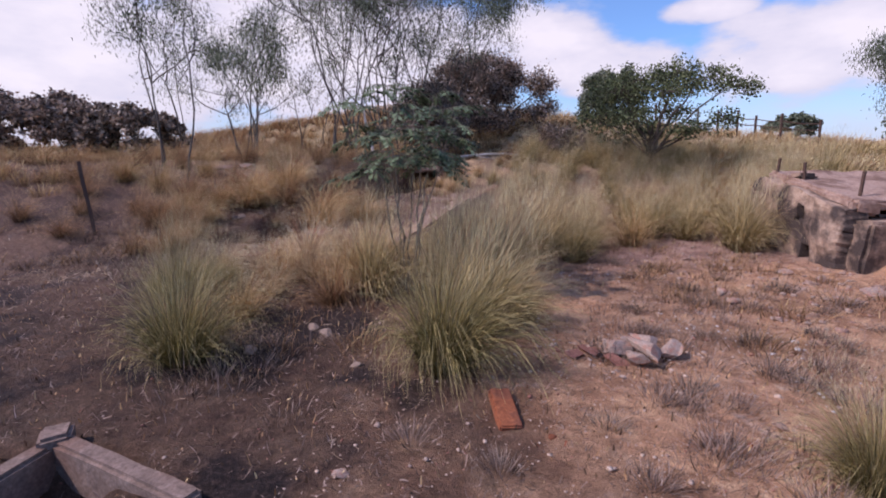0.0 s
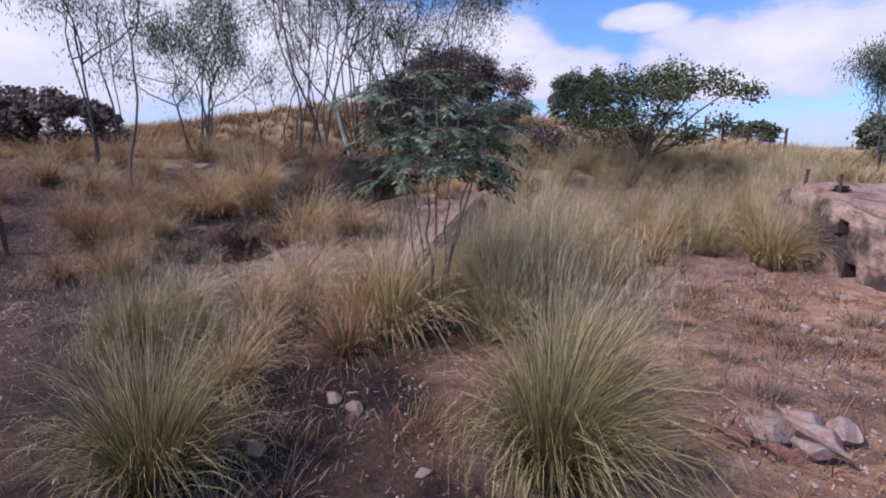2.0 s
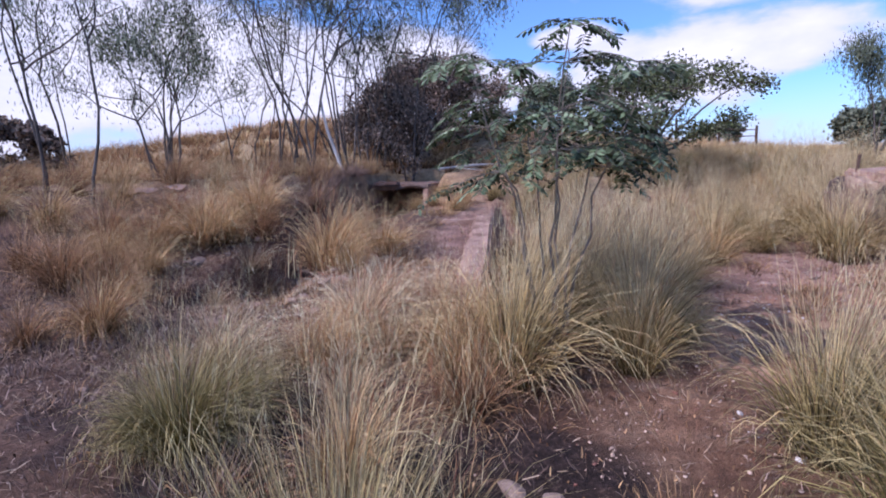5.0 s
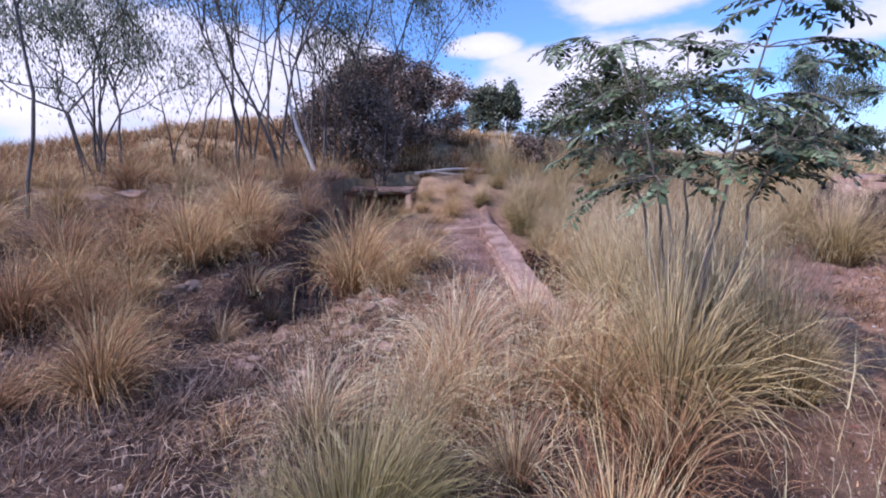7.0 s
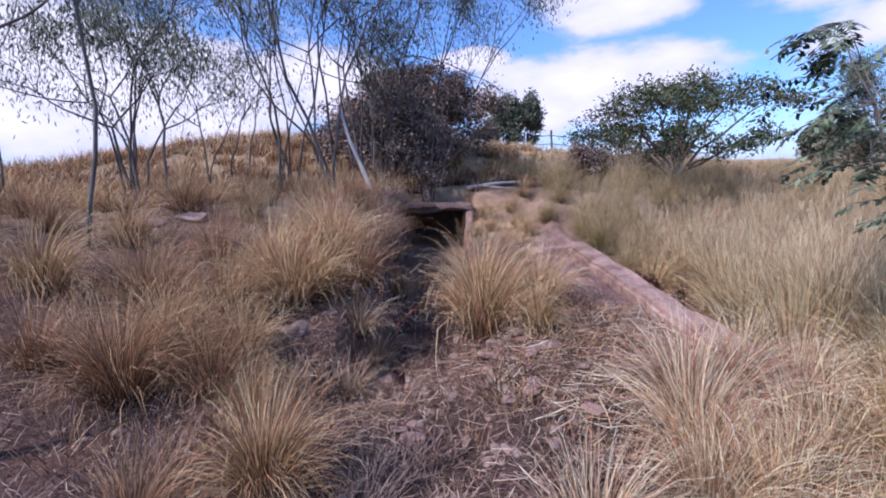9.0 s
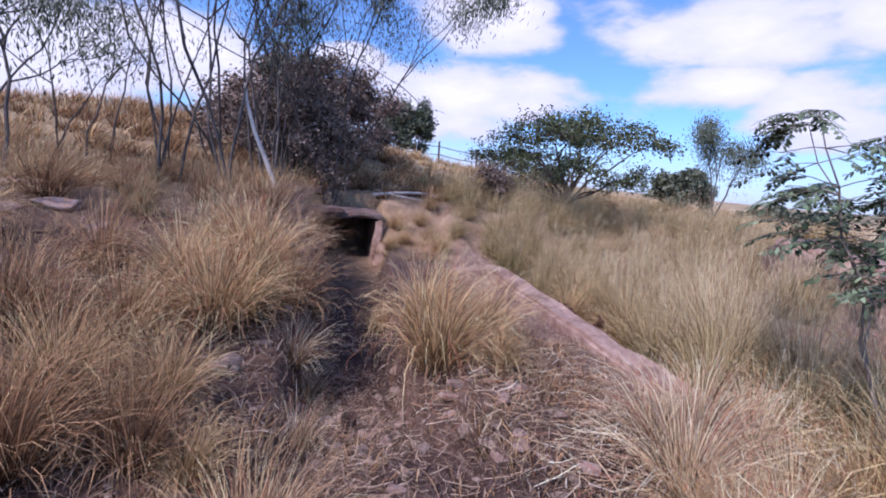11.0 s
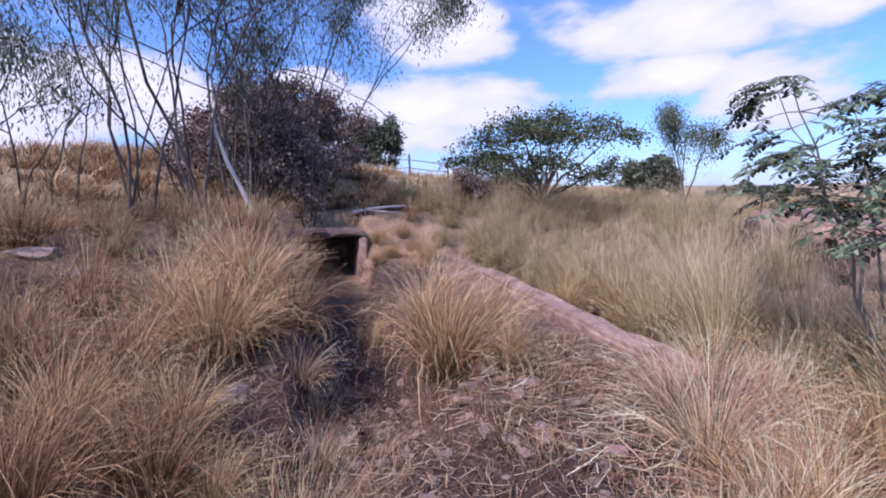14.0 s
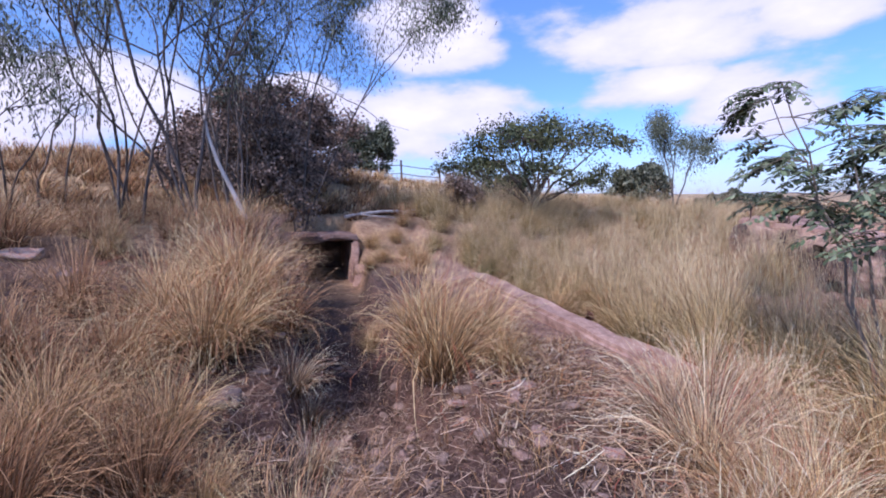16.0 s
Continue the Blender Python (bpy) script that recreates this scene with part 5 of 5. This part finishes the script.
def pebbles(name, label, count, region, size, mat, seed, fade=None):
    r = np.random.RandomState(seed)
    bm = stone_bm(seed, 0.6, 1)
    base = np.array([v.co for v in bm.verts])
    tri = np.array([[v.index for v in f.verts] for f in bm.faces])
    bm.free()
    x, y = r.uniform(region[0], region[1], count), r.uniform(region[2], region[3], count)
    if fade is not None:
        k = fade(x, y, r)
        x, y = x[k], y[k]
    n = len(x)
    s = size * r.lognormal(0, 0.5, n)
    a = r.uniform(0, 6.28, n)
    c, sn = np.cos(a), np.sin(a)
    V = np.empty((n, len(base), 3))
    e = r.uniform(0.7, 1.4, (n, 1))
    V[:, :, 0] = (c[:, None] * base[:, 0] * e - sn[:, None] * base[:, 1]) * s[:, None] + x[:, None]
    V[:, :, 1] = (sn[:, None] * base[:, 0] * e + c[:, None] * base[:, 1]) * s[:, None] + y[:, None]
    V[:, :, 2] = base[:, 2] * s[:, None] + (ground_z(x, y) + 0.1 * s)[:, None]
    F = (tri[None] + (np.arange(n) * len(base))[:, None, None]).reshape(-1, 3)
    tagged(new(name, mesh_from(name, V.reshape(-1, 3), F, mat)), label, "gravel", kind="stuff")


bare = lambda x, y, r: r.uniform(0, 1, len(x)) < np.clip(0.4 + 0.3 * x, 0.3, 1)
pebbles("gravel", "pale gravel strewn over the bare earth", 7500, (-4, 6, 0.6, 9), 0.014, M_ROCK, 301, bare)
pebbles("gravel", "reddish gravel strewn over the bare earth", 3000, (-3, 6, 0.6, 9), 0.016, M_REDROCK, 302, bare)
pebbles("gravel", "whitish quartz chips in patches on the earth", 2600, (0.2, 4.6, 2.2, 7.5), 0.014, M_QUARTZ, 305, lambda x, y, r: lump(x, y, 1.9, 14) > 0.12)
pebbles("gravel", "grey stones in the litter round the trench", 900, (-5.2, -0.8, 6, 10.5), 0.036, M_STONE, 303)
pebbles("gravel", "fine grit covering the bare earth", 5000, (-0.9, 4.6, 1.2, 6.0), 0.0115, M_GRIT, 306)
pebbles("gravel", "whitish rubble round the split outcrop", 420, (0.9, 2.2, 3.1, 4.6), 0.026, M_GRIT, 307, lambda x, y, r: np.hypot(x - 1.5, y - 3.85) < 0.75 * r.uniform(0, 1, len(x)) + 0.05)
pebbles("gravel", "rubble scattered below the tank", 260, (3.2, 5.6, 4.2, 8.5), 0.05, M_ROCK, 304)

# small dry shrubs on the bare earth
SHRUB = []
for j in range(3):
    rsh = np.random.RandomState(400 + j)
    v, q, t, u = joined([blades(rsh, 170, 0.24, 1.25, 0.3, 0.1, 0.004, 3), blades(rsh, 130, 0.16, 1.5, 0.9, 0.16, 0.005, 2)])
    SHRUB.append(mesh_from("dry_shrub", v, [q, t], M_TWIG, u))
r = np.random.RandomState(410)
for i, (sx, sy, sk) in enumerate(((1.75, 3.15, 1.0), (1.95, 2.95, 0.9), (1.6, 2.9, 0.8), (2.9, 5.2, 1.2), (3.3, 5.0, 1.1), (3.0, 6.0, 1.0), (2.0, 5.0, 0.9), (4.0, 5.6, 1.3), (3.7, 6.3, 1.1), (2.6, 6.6, 1.0),
                                  (4.3, 5.0, 1.2), (2.4, 4.2, 0.8), (3.4, 4.2, 1.0), (1.2, 5.6, 0.9), (1.0, 2.7, 0.8), (2.9, 3.5, 1.0), (0.3, 2.3, 0.8), (-0.2, 2.6, 0.9), (3.1, 7.3, 1.0), (2.2, 7.2, 0.9))):
    ob = tagged(new("dry_shrub", SHRUB[i % 3]), "low grey-brown dry shrub on bare earth", "shrub", "dry shrubs")
    ob.matrix_basis = Matrix.LocRotScale(on_ground(sx, sy, -0.01), Euler((0, 0, r.uniform(0, 6))), (sk * 1.2, sk * 1.2, sk))
for i in range(34):
    sx, sy, sk = r.uniform(0.9, 5.0), r.uniform(1.9, 7.6), r.uniform(0.6, 1.2)
    if sx > 4.4 and sy > 6.2:
        continue
    ob = tagged(new("dry_shrub", SHRUB[i % 3]), "low grey-brown dry shrub on bare earth", "shrub", "dry shrubs")
    ob.matrix_basis = Matrix.LocRotScale(on_ground(sx, sy, -0.01), Euler((0, 0, r.uniform(0, 6))), (sk * 1.2, sk * 1.2, sk))

# rusted pipe end sticking out of the trench side
bm = bmesh.new()
rings = []
for k, (rad, z) in enumerate(((0.055, -0.12), (0.055, 0.16), (0.058, 0.165), (0.046, 0.165), (0.044, 0.0))):
    rings.append([bm.verts.new((rad * math.cos(a * math.pi / 7), rad * math.sin(a * math.pi / 7), z + 0.008 * math.sin(a * 1.7))) for a in range(14)])
for lo, hi in zip(rings, rings[1:]):
    for a in range(14):
        bm.faces.new((lo[a], lo[(a + 1) % 14], hi[(a + 1) % 14], hi[a]))
ob = tagged(new("pipe_end", bm_mesh("pipe_end", bm, M_RUSTY)), "short rusted pipe end standing in the trench litter", "pipe")
ob.matrix_basis = pose(*on_ground(-3.07, 8.65), 8, -6, 0)
